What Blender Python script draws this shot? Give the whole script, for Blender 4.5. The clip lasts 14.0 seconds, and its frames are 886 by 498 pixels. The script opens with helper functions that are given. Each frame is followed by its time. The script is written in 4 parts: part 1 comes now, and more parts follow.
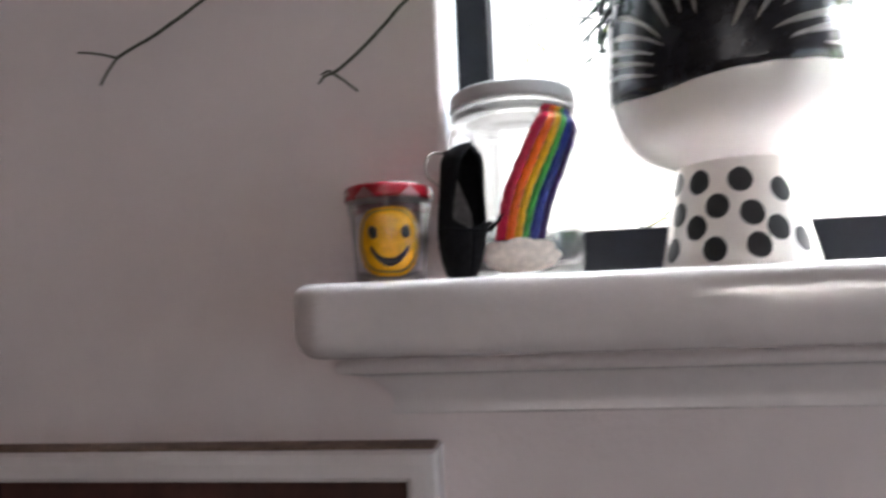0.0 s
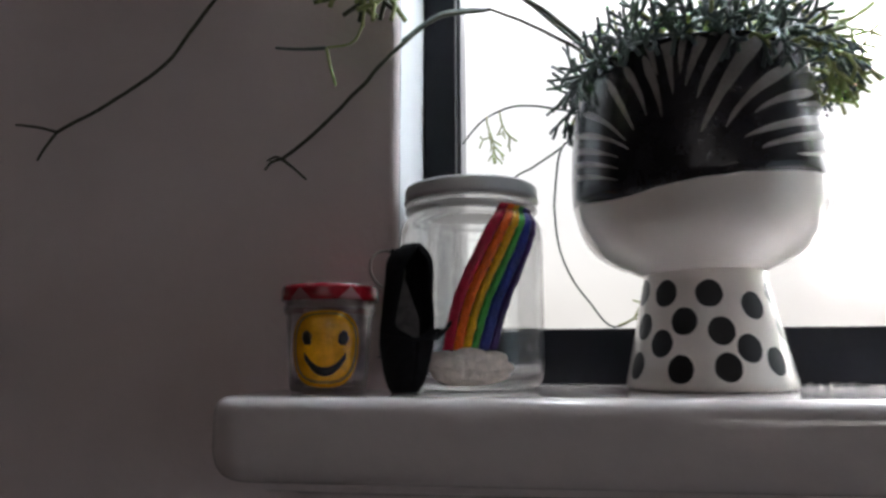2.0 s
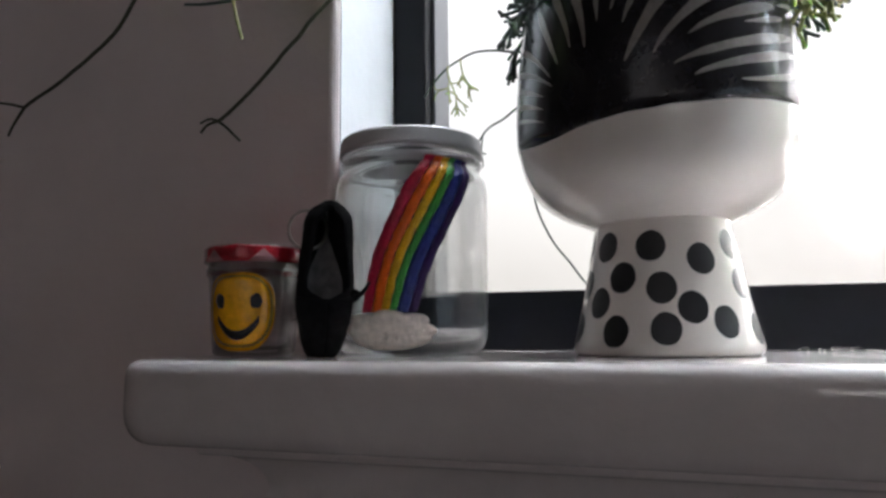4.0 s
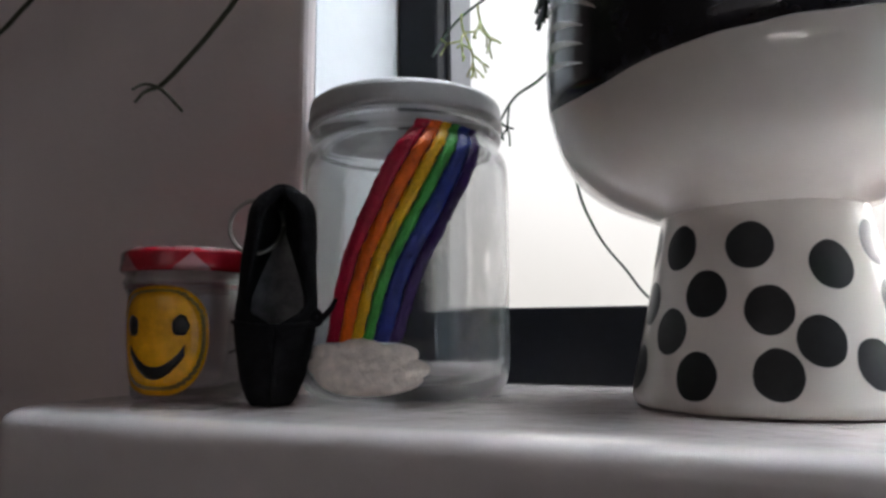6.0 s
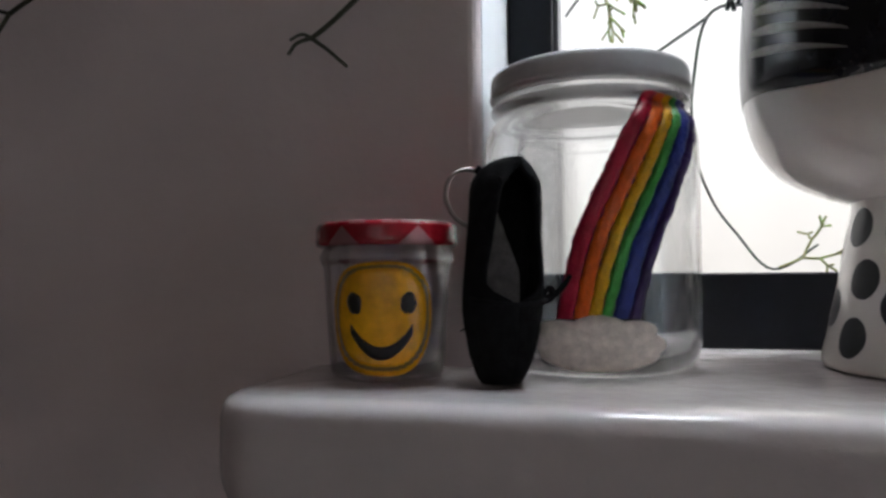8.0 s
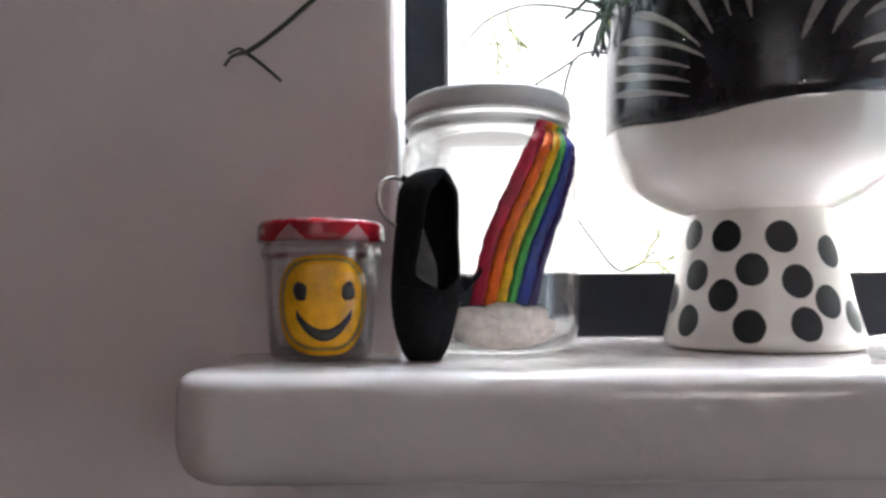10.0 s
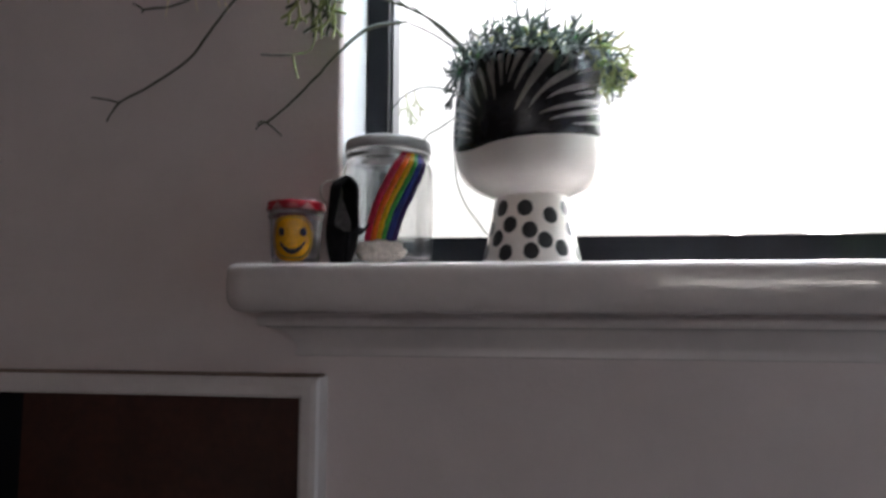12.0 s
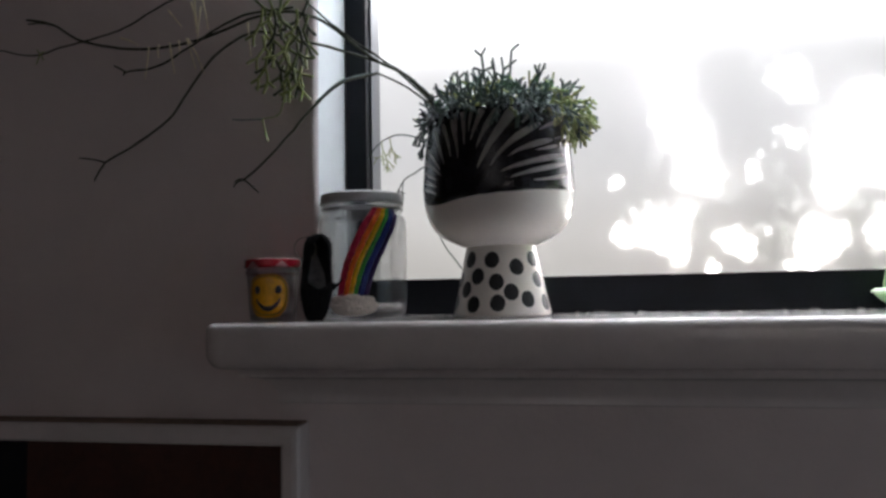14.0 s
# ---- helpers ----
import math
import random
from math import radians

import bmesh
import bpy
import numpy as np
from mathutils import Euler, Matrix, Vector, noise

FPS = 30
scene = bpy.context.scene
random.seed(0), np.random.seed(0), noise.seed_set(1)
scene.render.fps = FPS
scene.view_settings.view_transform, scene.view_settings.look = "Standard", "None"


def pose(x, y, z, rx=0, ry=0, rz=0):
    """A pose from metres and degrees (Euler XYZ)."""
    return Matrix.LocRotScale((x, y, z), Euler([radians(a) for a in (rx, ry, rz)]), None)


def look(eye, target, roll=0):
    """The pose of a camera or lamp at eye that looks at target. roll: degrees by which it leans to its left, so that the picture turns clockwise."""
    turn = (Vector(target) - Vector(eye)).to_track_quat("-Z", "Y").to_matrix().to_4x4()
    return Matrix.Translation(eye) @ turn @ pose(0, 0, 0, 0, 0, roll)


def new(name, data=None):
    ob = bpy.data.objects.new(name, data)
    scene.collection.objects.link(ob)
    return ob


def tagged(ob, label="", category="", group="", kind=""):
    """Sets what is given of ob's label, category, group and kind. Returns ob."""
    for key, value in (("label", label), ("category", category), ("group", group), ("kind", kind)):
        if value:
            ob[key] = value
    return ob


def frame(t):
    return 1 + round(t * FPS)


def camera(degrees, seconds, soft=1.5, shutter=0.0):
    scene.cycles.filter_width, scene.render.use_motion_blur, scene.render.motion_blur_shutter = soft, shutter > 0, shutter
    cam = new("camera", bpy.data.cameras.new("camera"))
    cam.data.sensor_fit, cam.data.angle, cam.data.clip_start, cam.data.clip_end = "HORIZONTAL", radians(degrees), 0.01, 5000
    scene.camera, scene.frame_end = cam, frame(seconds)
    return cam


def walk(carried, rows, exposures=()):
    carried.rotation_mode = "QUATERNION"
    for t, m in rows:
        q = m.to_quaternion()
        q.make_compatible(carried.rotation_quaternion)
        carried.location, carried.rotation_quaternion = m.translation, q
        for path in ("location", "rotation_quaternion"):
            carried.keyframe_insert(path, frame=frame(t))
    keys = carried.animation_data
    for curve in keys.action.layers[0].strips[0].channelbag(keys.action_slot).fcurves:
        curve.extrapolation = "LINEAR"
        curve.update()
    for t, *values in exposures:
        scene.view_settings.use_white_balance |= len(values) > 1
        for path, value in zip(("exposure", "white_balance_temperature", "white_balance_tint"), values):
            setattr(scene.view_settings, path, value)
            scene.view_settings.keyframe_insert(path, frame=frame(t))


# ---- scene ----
cam = camera(66.0, 14.0, soft=2.8, shutter=0.4)
PATH = [
    (0, (0.0420, 0.1854, 1.0115), (-0.2565, 2.1552, 1.1870), -2.25),
    (0.5, (0.0677, 0.1820, 1.0256), (-0.0821, 2.1673, 1.2162), -1.24),
    (1, (0.0798, 0.1704, 1.0215), (-0.0835, 2.1483, 1.2688), -0.89),
    (1.5, (0.0778, 0.1752, 1.0341), (-0.1342, 2.1490, 1.2779), -0.37),
    (2, (0.0613, 0.2106, 1.0385), (-0.2197, 2.1647, 1.3588), -0.18),
    (2.5, (0.0577, 0.2258, 1.0255), (-0.2458, 2.1726, 1.3692), -1.26),
    (2.7, (0.0616, 0.2243, 1.0228), (-0.2519, 2.1787, 1.3088), -1.99),
    (4.8, (0.1604, 0.2586, 1.0400), (-0.6148, 2.0864, 1.2814), 0.79),
    (5, (0.1593, 0.2578, 1.0392), (-0.6469, 2.0692, 1.3017), 0.72),
    (5.5, (0.1513, 0.2837, 1.0416), (-0.7152, 2.0625, 1.3333), 0.39),
    (6, (0.1249, 0.3323, 1.0444), (-0.6151, 2.1733, 1.2954), -0.21),
    (6.5, (0.1120, 0.3245, 1.0581), (-0.5263, 2.2125, 1.2252), -0.67),
    (7, (0.1046, 0.3076, 1.0620), (-0.5589, 2.1840, 1.2598), -0.62),
    (7.5, (0.0630, 0.3101, 1.0540), (-0.4915, 2.2257, 1.2057), -0.54),
    (7.7, (0.0470, 0.3097, 1.0544), (-0.4594, 2.2425, 1.1429), -0.62),
    (9.8, (0.0024, 0.2717, 1.0509), (-0.0183, 2.2688, 1.1564), -0.38),
    (10, (0.0064, 0.2709, 1.0475), (0.0330, 2.2669, 1.1699), -0.36),
    (10.5, (0.0142, 0.2668, 1.0407), (0.0404, 2.2615, 1.1851), -0.35),
    (11, (0.0193, 0.2630, 1.0394), (-0.0408, 2.2592, 1.1455), -2.27),
    (11.5, (0.0725, 0.1538, 1.0334), (-0.0263, 2.1488, 1.1353), -1.58),
    (12, (0.1405, 0.0324, 0.9912), (-0.1302, 2.0051, 1.1790), 0.23),
    (12.5, (0.1890, -0.0079, 0.9919), (-0.1191, 1.9569, 1.2032), -0.82),
    (13, (0.1726, 0.0044, 1.0185), (-0.1459, 1.9650, 1.2515), -1.61),
    (13.5, (0.1800, 0.0239, 1.0248), (-0.1577, 1.9872, 1.2020), -1.25),
    (14, (0.1859, 0.0201, 1.0409), (-0.1667, 1.9840, 1.1777), -1.06),
]
EXPOSURES = [(0.0, 2.75), (0.5, 2.2), (1.0, 1.8), (1.5, 1.35), (2.0, 1.1), (2.5, 1.15), (5.0, 1.12), (5.5, 1.1), (6.5, 1.18), (7.5, 1.1),
             (10.0, 2.42), (10.5, 2.25), (11.0, 2.2), (11.5, 2.3), (12.0, 1.5), (12.5, 0.68), (13.0, 0.5), (14.0, 0.45)]
walk(cam, [(t, look(eye, target, roll)) for t, eye, target, roll in PATH], EXPOSURES)

# ---- the room's measures ----
WALL = 0.533          # face of the window wall
FRAME = 0.606         # face of the window frame
SILL = 1.0245         # top of the sill
REVEAL = -0.0078      # corner of the window reveal
WIN_R, WIN_TOP = 0.92, 1.92
ROOM = (-1.8, 1.2, -1.6)  # far ends of the room in x and y
CEIL = 2.6

# ---- world and daylight ----
world = bpy.data.worlds.new("sky")
scene.world = world
world.use_nodes = True
wn = world.node_tree
sky = wn.nodes.new("ShaderNodeTexSky")
sky.sky_type, sky.sun_disc, sky.sun_elevation, sky.sun_rotation = "NISHITA", False, radians(32), radians(20)
wn.links.new(sky.outputs["Color"], wn.nodes["Background"].inputs["Color"])
wn.nodes["Background"].inputs["Strength"].default_value = 0.1
sun = new("sun", bpy.data.lights.new("sun", "SUN"))
sun.data.energy, sun.data.angle, sun.data.color = 2.5, radians(0.6), (1.0, 0.95, 0.87)
sun.matrix_world = look((1.5, 6.0, 5.0), (0.3, 0.6, 1.2))


# area lamp added under the window head, stands in for steep sky on the sill
skylight = new("recess_sky_lamp", bpy.data.lights.new("recess_sky_lamp", "AREA"))
skylight.data.shape, skylight.data.size, skylight.data.size_y = "RECTANGLE", 0.86, 0.06
skylight.data.energy, skylight.data.color, skylight.data.spread = 0.24, (0.92, 0.97, 1.0), radians(22)
skylight.matrix_world = pose(0.455, 0.584, 1.885, 0, 0, 0)


# ---- materials ----
def material(name, color, rough=0.5, metal=0.0, scale=60.0, vary=0.08, bump=0.0, bump_scale=300.0, coat=0.0, spec=0.5, sss=0.0):
    """A painted or solid surface with two scales of colour variation and a fine relief."""
    m = bpy.data.materials.new(name)
    m.use_nodes = True
    t = m.node_tree
    b = t.nodes["Principled BSDF"]
    b.inputs["Roughness"].default_value, b.inputs["Metallic"].default_value = rough, metal
    b.inputs["Coat Weight"].default_value, b.inputs["Specular IOR Level"].default_value = coat, spec
    b.inputs["Coat Roughness"].default_value = 0.04
    if sss:
        b.inputs["Subsurface Weight"].default_value, b.inputs["Subsurface Scale"].default_value = sss, 0.003
        b.inputs["Subsurface Radius"].default_value = (0.5, 1.0, 0.35)
    co = t.nodes.new("ShaderNodeTexCoord")
    shade = None
    for k, (s, amount) in enumerate(((scale, vary), (scale * 7.3, vary * 0.6))):
        n = t.nodes.new("ShaderNodeTexNoise")
        n.inputs["Scale"].default_value, n.inputs["Detail"].default_value = s, 4.0
        t.links.new(co.outputs["Object"], n.inputs["Vector"])
        r = t.nodes.new("ShaderNodeMapRange")
        r.inputs["From Min"].default_value, r.inputs["From Max"].default_value = 0.3, 0.7
        r.inputs["To Min"].default_value, r.inputs["To Max"].default_value = 1 - amount, 1 + amount
        t.links.new(n.outputs["Fac"], r.inputs["Value"])
        mul = t.nodes.new("ShaderNodeVectorMath")
        mul.operation = "MULTIPLY"
        if shade is None:
            mul.inputs[0].default_value = color
        else:
            t.links.new(shade, mul.inputs[0])
        t.links.new(r.outputs["Result"], mul.inputs[1])
        shade = mul.outputs["Vector"]
        if k == 0:
            rr = t.nodes.new("ShaderNodeMapRange")
            rr.inputs["To Min"].default_value, rr.inputs["To Max"].default_value = max(0.0, rough - 0.07), min(1.0, rough + 0.07)
            t.links.new(n.outputs["Fac"], rr.inputs["Value"])
            t.links.new(rr.outputs["Result"], b.inputs["Roughness"])
    t.links.new(shade, b.inputs["Base Color"])
    if bump:
        n = t.nodes.new("ShaderNodeTexNoise")
        n.inputs["Scale"].default_value, n.inputs["Detail"].default_value = bump_scale, 5.0
        t.links.new(co.outputs["Object"], n.inputs["Vector"])
        bp = t.nodes.new("ShaderNodeBump")
        bp.inputs["Strength"].default_value, bp.inputs["Distance"].default_value = bump, 0.001
        t.links.new(n.outputs["Fac"], bp.inputs["Height"])
        t.links.new(bp.outputs["Normal"], b.inputs["Normal"])
    return m


def glass_material(name, color=(1, 1, 1), rough=0.0, thin=0.0):
    """Glass; thin: the share of light that goes straight through a thin wall."""
    m = bpy.data.materials.new(name)
    m.use_nodes = True
    b = m.node_tree.nodes["Principled BSDF"]
    b.inputs["Base Color"].default_value = (*color, 1)
    b.inputs["Transmission Weight"].default_value, b.inputs["Roughness"].default_value, b.inputs["IOR"].default_value = 1.0, rough, 1.5
    if thin:
        t = m.node_tree
        clear, mix = t.nodes.new("ShaderNodeBsdfTransparent"), t.nodes.new("ShaderNodeMixShader")
        mix.inputs[0].default_value = thin
        t.links.new(b.outputs[0], mix.inputs[1])
        t.links.new(clear.outputs[0], mix.inputs[2])
        t.links.new(mix.outputs[0], t.nodes["Material Output"].inputs["Surface"])
    return m


PLASTER = material("wall_paint", (0.745, 0.645, 0.640), 0.75, scale=5, vary=0.035, bump=0.25, bump_scale=260)
# the next four are unseen surfaces, near black so they bounce little light
LOW_BOUNCE_SIDE = material("brown_room_paint", (0.034, 0.019, 0.015), 0.8, scale=3, vary=0.06, bump=0.2, bump_scale=120)
LOW_BOUNCE_ROOM = material("room_paint", (0.034, 0.022, 0.018), 0.8, scale=3, vary=0.04, bump=0.2, bump_scale=120)
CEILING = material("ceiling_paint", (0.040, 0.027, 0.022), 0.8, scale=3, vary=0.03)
FLOOR = material("floor_boards", (0.05, 0.028, 0.019), 0.4, scale=9, vary=0.25, bump=0.2, bump_scale=40)
GLOSS_WHITE = material("gloss_white_paint", (0.74, 0.668, 0.66), 0.12, scale=14, vary=0.04, bump=0.42, bump_scale=95, coat=0.35)
BLACK_FRAME = material("black_frame", (0.004, 0.005, 0.009), 0.5, scale=40, vary=0.25, bump=0.1, bump_scale=700, spec=0.25)
ALUMINIUM = material("aluminium_bead", (0.27, 0.28, 0.30), 0.35, metal=0.8, scale=60, vary=0.08)
BOARD = material("brown_board", (0.055, 0.018, 0.013), 0.5, scale=18, vary=0.3, bump=0.2, bump_scale=120)
# whiter and bluer than the wall: the reveal's daylight is put into the colour
LIT_REVEAL = material("reveal_paint", (0.85, 0.865, 0.89), 0.45, scale=9, vary=0.03, bump=0.2, bump_scale=180)
FRAME_TOP = material("brown_frame_top", (0.19, 0.125, 0.095), 0.8, scale=60, vary=0.3, bump=0.3, bump_scale=300)
CERAMIC = material("white_glaze", (0.82, 0.765, 0.715), 0.14, scale=30, vary=0.025, bump=0.04, bump_scale=60, coat=0.6)
BLACK_GLAZE = material("black_glaze", (0.014, 0.014, 0.018), 0.22, scale=90, vary=0.3, bump=0.12, bump_scale=110, coat=0.1)
SPOT = material("black_spot_glaze", (0.014, 0.014, 0.016), 0.4, scale=90, vary=0.25, bump=0.05, bump_scale=160)
STREAK = material("pale_scratch", (0.31, 0.285, 0.27), 0.2, scale=120, vary=0.18, bump=0.15, bump_scale=500, coat=0.4)
SOIL = material("potting_soil", (0.03, 0.022, 0.016), 0.95, scale=120, vary=0.4, bump=0.9, bump_scale=300)
STEM = material("cactus_stem", (0.085, 0.112, 0.104), 0.5, scale=120, vary=0.3, bump=0.2, bump_scale=900, sss=0.25)
GROWN = material("grown_stem", (0.15, 0.165, 0.062), 0.5, scale=120, vary=0.3, bump=0.2, bump_scale=900, sss=0.2)
OLD_STEM = material("old_stem", (0.040, 0.042, 0.022), 0.6, scale=160, vary=0.35, bump=0.4, bump_scale=900)
# pale green that carries the backlight on hanging joints; fresh shoots use it too
LIT_YOUNG = material("lit_young_stem", (0.31, 0.33, 0.13), 0.5, scale=120, vary=0.25, bump=0.15, bump_scale=900, sss=0.3)
ROOTLET = material("pale_rootlet", (0.90, 0.80, 0.60), 0.7, scale=300, vary=0.2)
GLASS = glass_material("clear_glass", (0.99, 1.0, 1.0), thin=0.28)
THIN_GLASS = glass_material("thin_glass", (0.99, 1.0, 1.0), thin=0.45)
PANE = glass_material("frosted_glass", rough=0.45)
LID_GREY = material("grey_lid", (0.50, 0.49, 0.50), 0.36, metal=0.15, scale=60, vary=0.05, bump=0.08, bump_scale=600)
YELLOW = material("yellow_paint", (0.80, 0.38, 0.010), 0.25, scale=48, vary=0.22, bump=0.5, bump_scale=260, coat=0.3)
YELLOW_RIM = material("dark_yellow_paint", (0.20, 0.13, 0.015), 0.35, scale=160, vary=0.3, bump=0.5, bump_scale=500, coat=0.3)
INK = material("black_paint", (0.010, 0.010, 0.010), 0.35, scale=200, vary=0.3, bump=0.4, bump_scale=700)
CLOUD = material("cloud_paint", (0.86, 0.79, 0.73), 0.3, scale=300, vary=0.16, bump=1.0, bump_scale=520, coat=0.3)
STRIPES = [material(n, c, 0.34, scale=220, vary=0.20, bump=1.0, bump_scale=420, coat=0.22, spec=0.3) for n, c in (
    ("crimson_paint", (0.44, 0.006, 0.040)), ("orange_paint", (0.80, 0.14, 0.010)), ("yellow_stripe_paint", (0.76, 0.43, 0.009)),
    ("green_paint", (0.055, 0.34, 0.062)), ("blue_paint", (0.018, 0.034, 0.23)), ("violet_paint", (0.034, 0.010, 0.10)))]
FELT = material("black_felt", (0.011, 0.011, 0.013), 0.95, scale=300, vary=0.35, bump=0.8, bump_scale=1600, spec=0.15)
LINING = material("grey_lining", (0.26, 0.26, 0.27), 0.9, scale=260, vary=0.25, bump=0.5, bump_scale=1500, spec=0.2)
STEEL = material("steel", (0.40, 0.38, 0.36), 0.3, metal=1.0, scale=200, vary=0.1)
GREEN_PLASTIC = material("green_plastic", (0.20, 0.36, 0.16), 0.3, scale=40, vary=0.1, bump=0.05, bump_scale=200, sss=0.4)
PALE_GREEN = material("pale_green_plastic", (0.36, 0.45, 0.35), 0.35, scale=40, vary=0.1, sss=0.4)
DUST = material("dust_and_fluff", (0.55, 0.53, 0.50), 0.9, scale=400, vary=0.1)


def checked_lid():
    """Red lid paint with pale lozenges round the side."""
    m = material("checked_lid", (0.31, 0.008, 0.018), 0.25, scale=90, vary=0.12, coat=0.4)
    t = m.node_tree
    b = t.nodes["Principled BSDF"]
    red = b.inputs["Base Color"].links[0].from_socket
    co = t.nodes.new("ShaderNodeTexCoord")
    sep = t.nodes.new("ShaderNodeSeparateXYZ")
    t.links.new(co.outputs["Object"], sep.inputs[0])

    def maths(op, a, c=None):
        n = t.nodes.new("ShaderNodeMath")
        n.operation = op
        for k, v in enumerate((a, c)):
            if v is None:
                continue
            if isinstance(v, (int, float)):
                n.inputs[k].default_value = v
            else:
                t.links.new(v, n.inputs[k])
        return n.outputs[0]
    ang = maths("ARCTAN2", sep.outputs["Y"], sep.outputs["X"])
    turns = maths("MULTIPLY", ang, 6 / (2 * math.pi))
    tri = maths("PINGPONG", maths("ADD", turns, 0.32), 0.5)
    high = maths("MULTIPLY", maths("SUBTRACT", sep.outputs["Z"], 0.0395), 48.0)
    pale = maths("GREATER_THAN", maths("SUBTRACT", tri, high), 0.25)
    side = maths("LESS_THAN", sep.outputs["Z"], 0.0455)
    mix = t.nodes.new("ShaderNodeMix")
    mix.data_type = "RGBA"
    cloth = t.nodes.new("ShaderNodeTexChecker")
    cloth.inputs["Scale"].default_value = 210.0
    t.links.new(co.outputs["Object"], cloth.inputs["Vector"])
    above = maths("MULTIPLY", cloth.outputs["Fac"], maths("SUBTRACT", 1.0, side))
    t.links.new(maths("ADD", maths("MULTIPLY", pale, side), above), mix.inputs["Factor"])
    t.links.new(red, mix.inputs["A"])
    mix.inputs["B"].default_value = (0.34, 0.15, 0.16, 1)
    t.links.new(mix.outputs["Result"], b.inputs["Base Color"])
    return m


def daylight_material():
    """Daylight on the pane, painted into a glowing sheet: pale haze, a grey veil of tree shadow and soft bright gaps.
    """
    m = bpy.data.materials.new("daylight_backdrop")
    m.use_nodes = True
    t = m.node_tree
    t.nodes.clear()
    out, em = t.nodes.new("ShaderNodeOutputMaterial"), t.nodes.new("ShaderNodeEmission")
    t.links.new(em.outputs[0], out.inputs["Surface"])
    co = t.nodes.new("ShaderNodeTexCoord")

    def noise_of(scale, detail, rough=0.5):
        n = t.nodes.new("ShaderNodeTexNoise")
        n.inputs["Scale"].default_value, n.inputs["Detail"].default_value, n.inputs["Roughness"].default_value = scale, detail, rough
        t.links.new(co.outputs["Object"], n.inputs["Vector"])
        return n

    def maths(op, a, c=None, clamp=False):
        n = t.nodes.new("ShaderNodeMath")
        n.operation, n.use_clamp = op, clamp
        for k, v in enumerate((a, c)):
            if v is None:
                continue
            if isinstance(v, (int, float)):
                n.inputs[k].default_value = v
            else:
                t.links.new(v, n.inputs[k])
        return n.outputs[0]

    def ramp(v, a, b, lo, hi):
        n = t.nodes.new("ShaderNodeMapRange")
        n.interpolation_type = "SMOOTHSTEP"
        for k, x in zip(("From Min", "From Max", "To Min", "To Max"), (a, b, lo, hi)):
            n.inputs[k].default_value = x
        t.links.new(v, n.inputs["Value"])
        return n.outputs["Result"]
    # ragged outlines
    warp = t.nodes.new("ShaderNodeVectorMath")
    warp.operation = "MULTIPLY_ADD"
    w = noise_of(30.0, 4.0, 0.62)
    t.links.new(w.outputs["Color"], warp.inputs[0])
    warp.inputs[1].default_value = (0.07, 0.0, 0.07)
    t.links.new(co.outputs["Object"], warp.inputs[2])
    gaps = None
    for x, z, r in GAPS:
        d = t.nodes.new("ShaderNodeVectorMath")
        d.operation = "DISTANCE"
        t.links.new(warp.outputs["Vector"], d.inputs[0])
        d.inputs[1].default_value = (x + 0.035, 0.658, z + 0.035)
        g = ramp(d.outputs["Value"], r * 0.25, r * 1.1, 1.0, 0.0)
        gaps = g if gaps is None else maths("MAXIMUM", gaps, g)
    sep = t.nodes.new("ShaderNodeSeparateXYZ")
    t.links.new(co.outputs["Object"], sep.inputs[0])
    haze = ramp(noise_of(7.0, 3.0).outputs["Fac"], 0.35, 0.7, 0.0, 0.08)
    # sky glow added, mostly above the view, to light the sill and reveal
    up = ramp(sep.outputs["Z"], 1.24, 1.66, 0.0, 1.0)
    left = ramp(sep.outputs["X"], 0.16, 0.34, 0.05, 0.0)
    low = maths("ADD", ramp(sep.outputs["Z"], 1.05, 1.16, 0.0, 0.12), ramp(sep.outputs["Z"], 1.14, 1.28, 0.0, 0.16))
    veil = maths("ADD", maths("ADD", maths("ADD", haze, left), low), 0.33)
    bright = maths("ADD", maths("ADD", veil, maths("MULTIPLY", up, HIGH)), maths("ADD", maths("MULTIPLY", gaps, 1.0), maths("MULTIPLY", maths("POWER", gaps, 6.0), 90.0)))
    # smaller flecks of light among the trees
    fleck = ramp(noise_of(42.0, 3.0, 0.6).outputs["Fac"], 0.48, 0.76, -0.05, 0.34)
    among = maths("MULTIPLY", ramp(sep.outputs["X"], 0.22, 0.40, 0.0, 1.0), ramp(sep.outputs["Z"], 1.10, 1.24, 1.0, 0.5))
    bright = maths("ADD", bright, maths("MULTIPLY", fleck, among))
    col = t.nodes.new("ShaderNodeMix")
    col.data_type = "RGBA"
    t.links.new(ramp(sep.outputs["Z"], 1.05, 1.2, 0.0, 1.0), col.inputs["Factor"])
    col.inputs["A"].default_value, col.inputs["B"].default_value = (1.0, 0.96, 0.92, 1), (0.98, 0.975, 1.0, 1)
    cool = t.nodes.new("ShaderNodeMix")
    cool.data_type = "RGBA"
    t.links.new(ramp(up, 0.05, 0.5, 0.0, 1.0), cool.inputs["Factor"])
    t.links.new(col.outputs["Result"], cool.inputs["A"])
    cool.inputs["B"].default_value = (0.78, 0.91, 1.0, 1)
    t.links.new(cool.outputs["Result"], em.inputs["Color"])
    t.links.new(bright, em.inputs["Strength"])
    return m


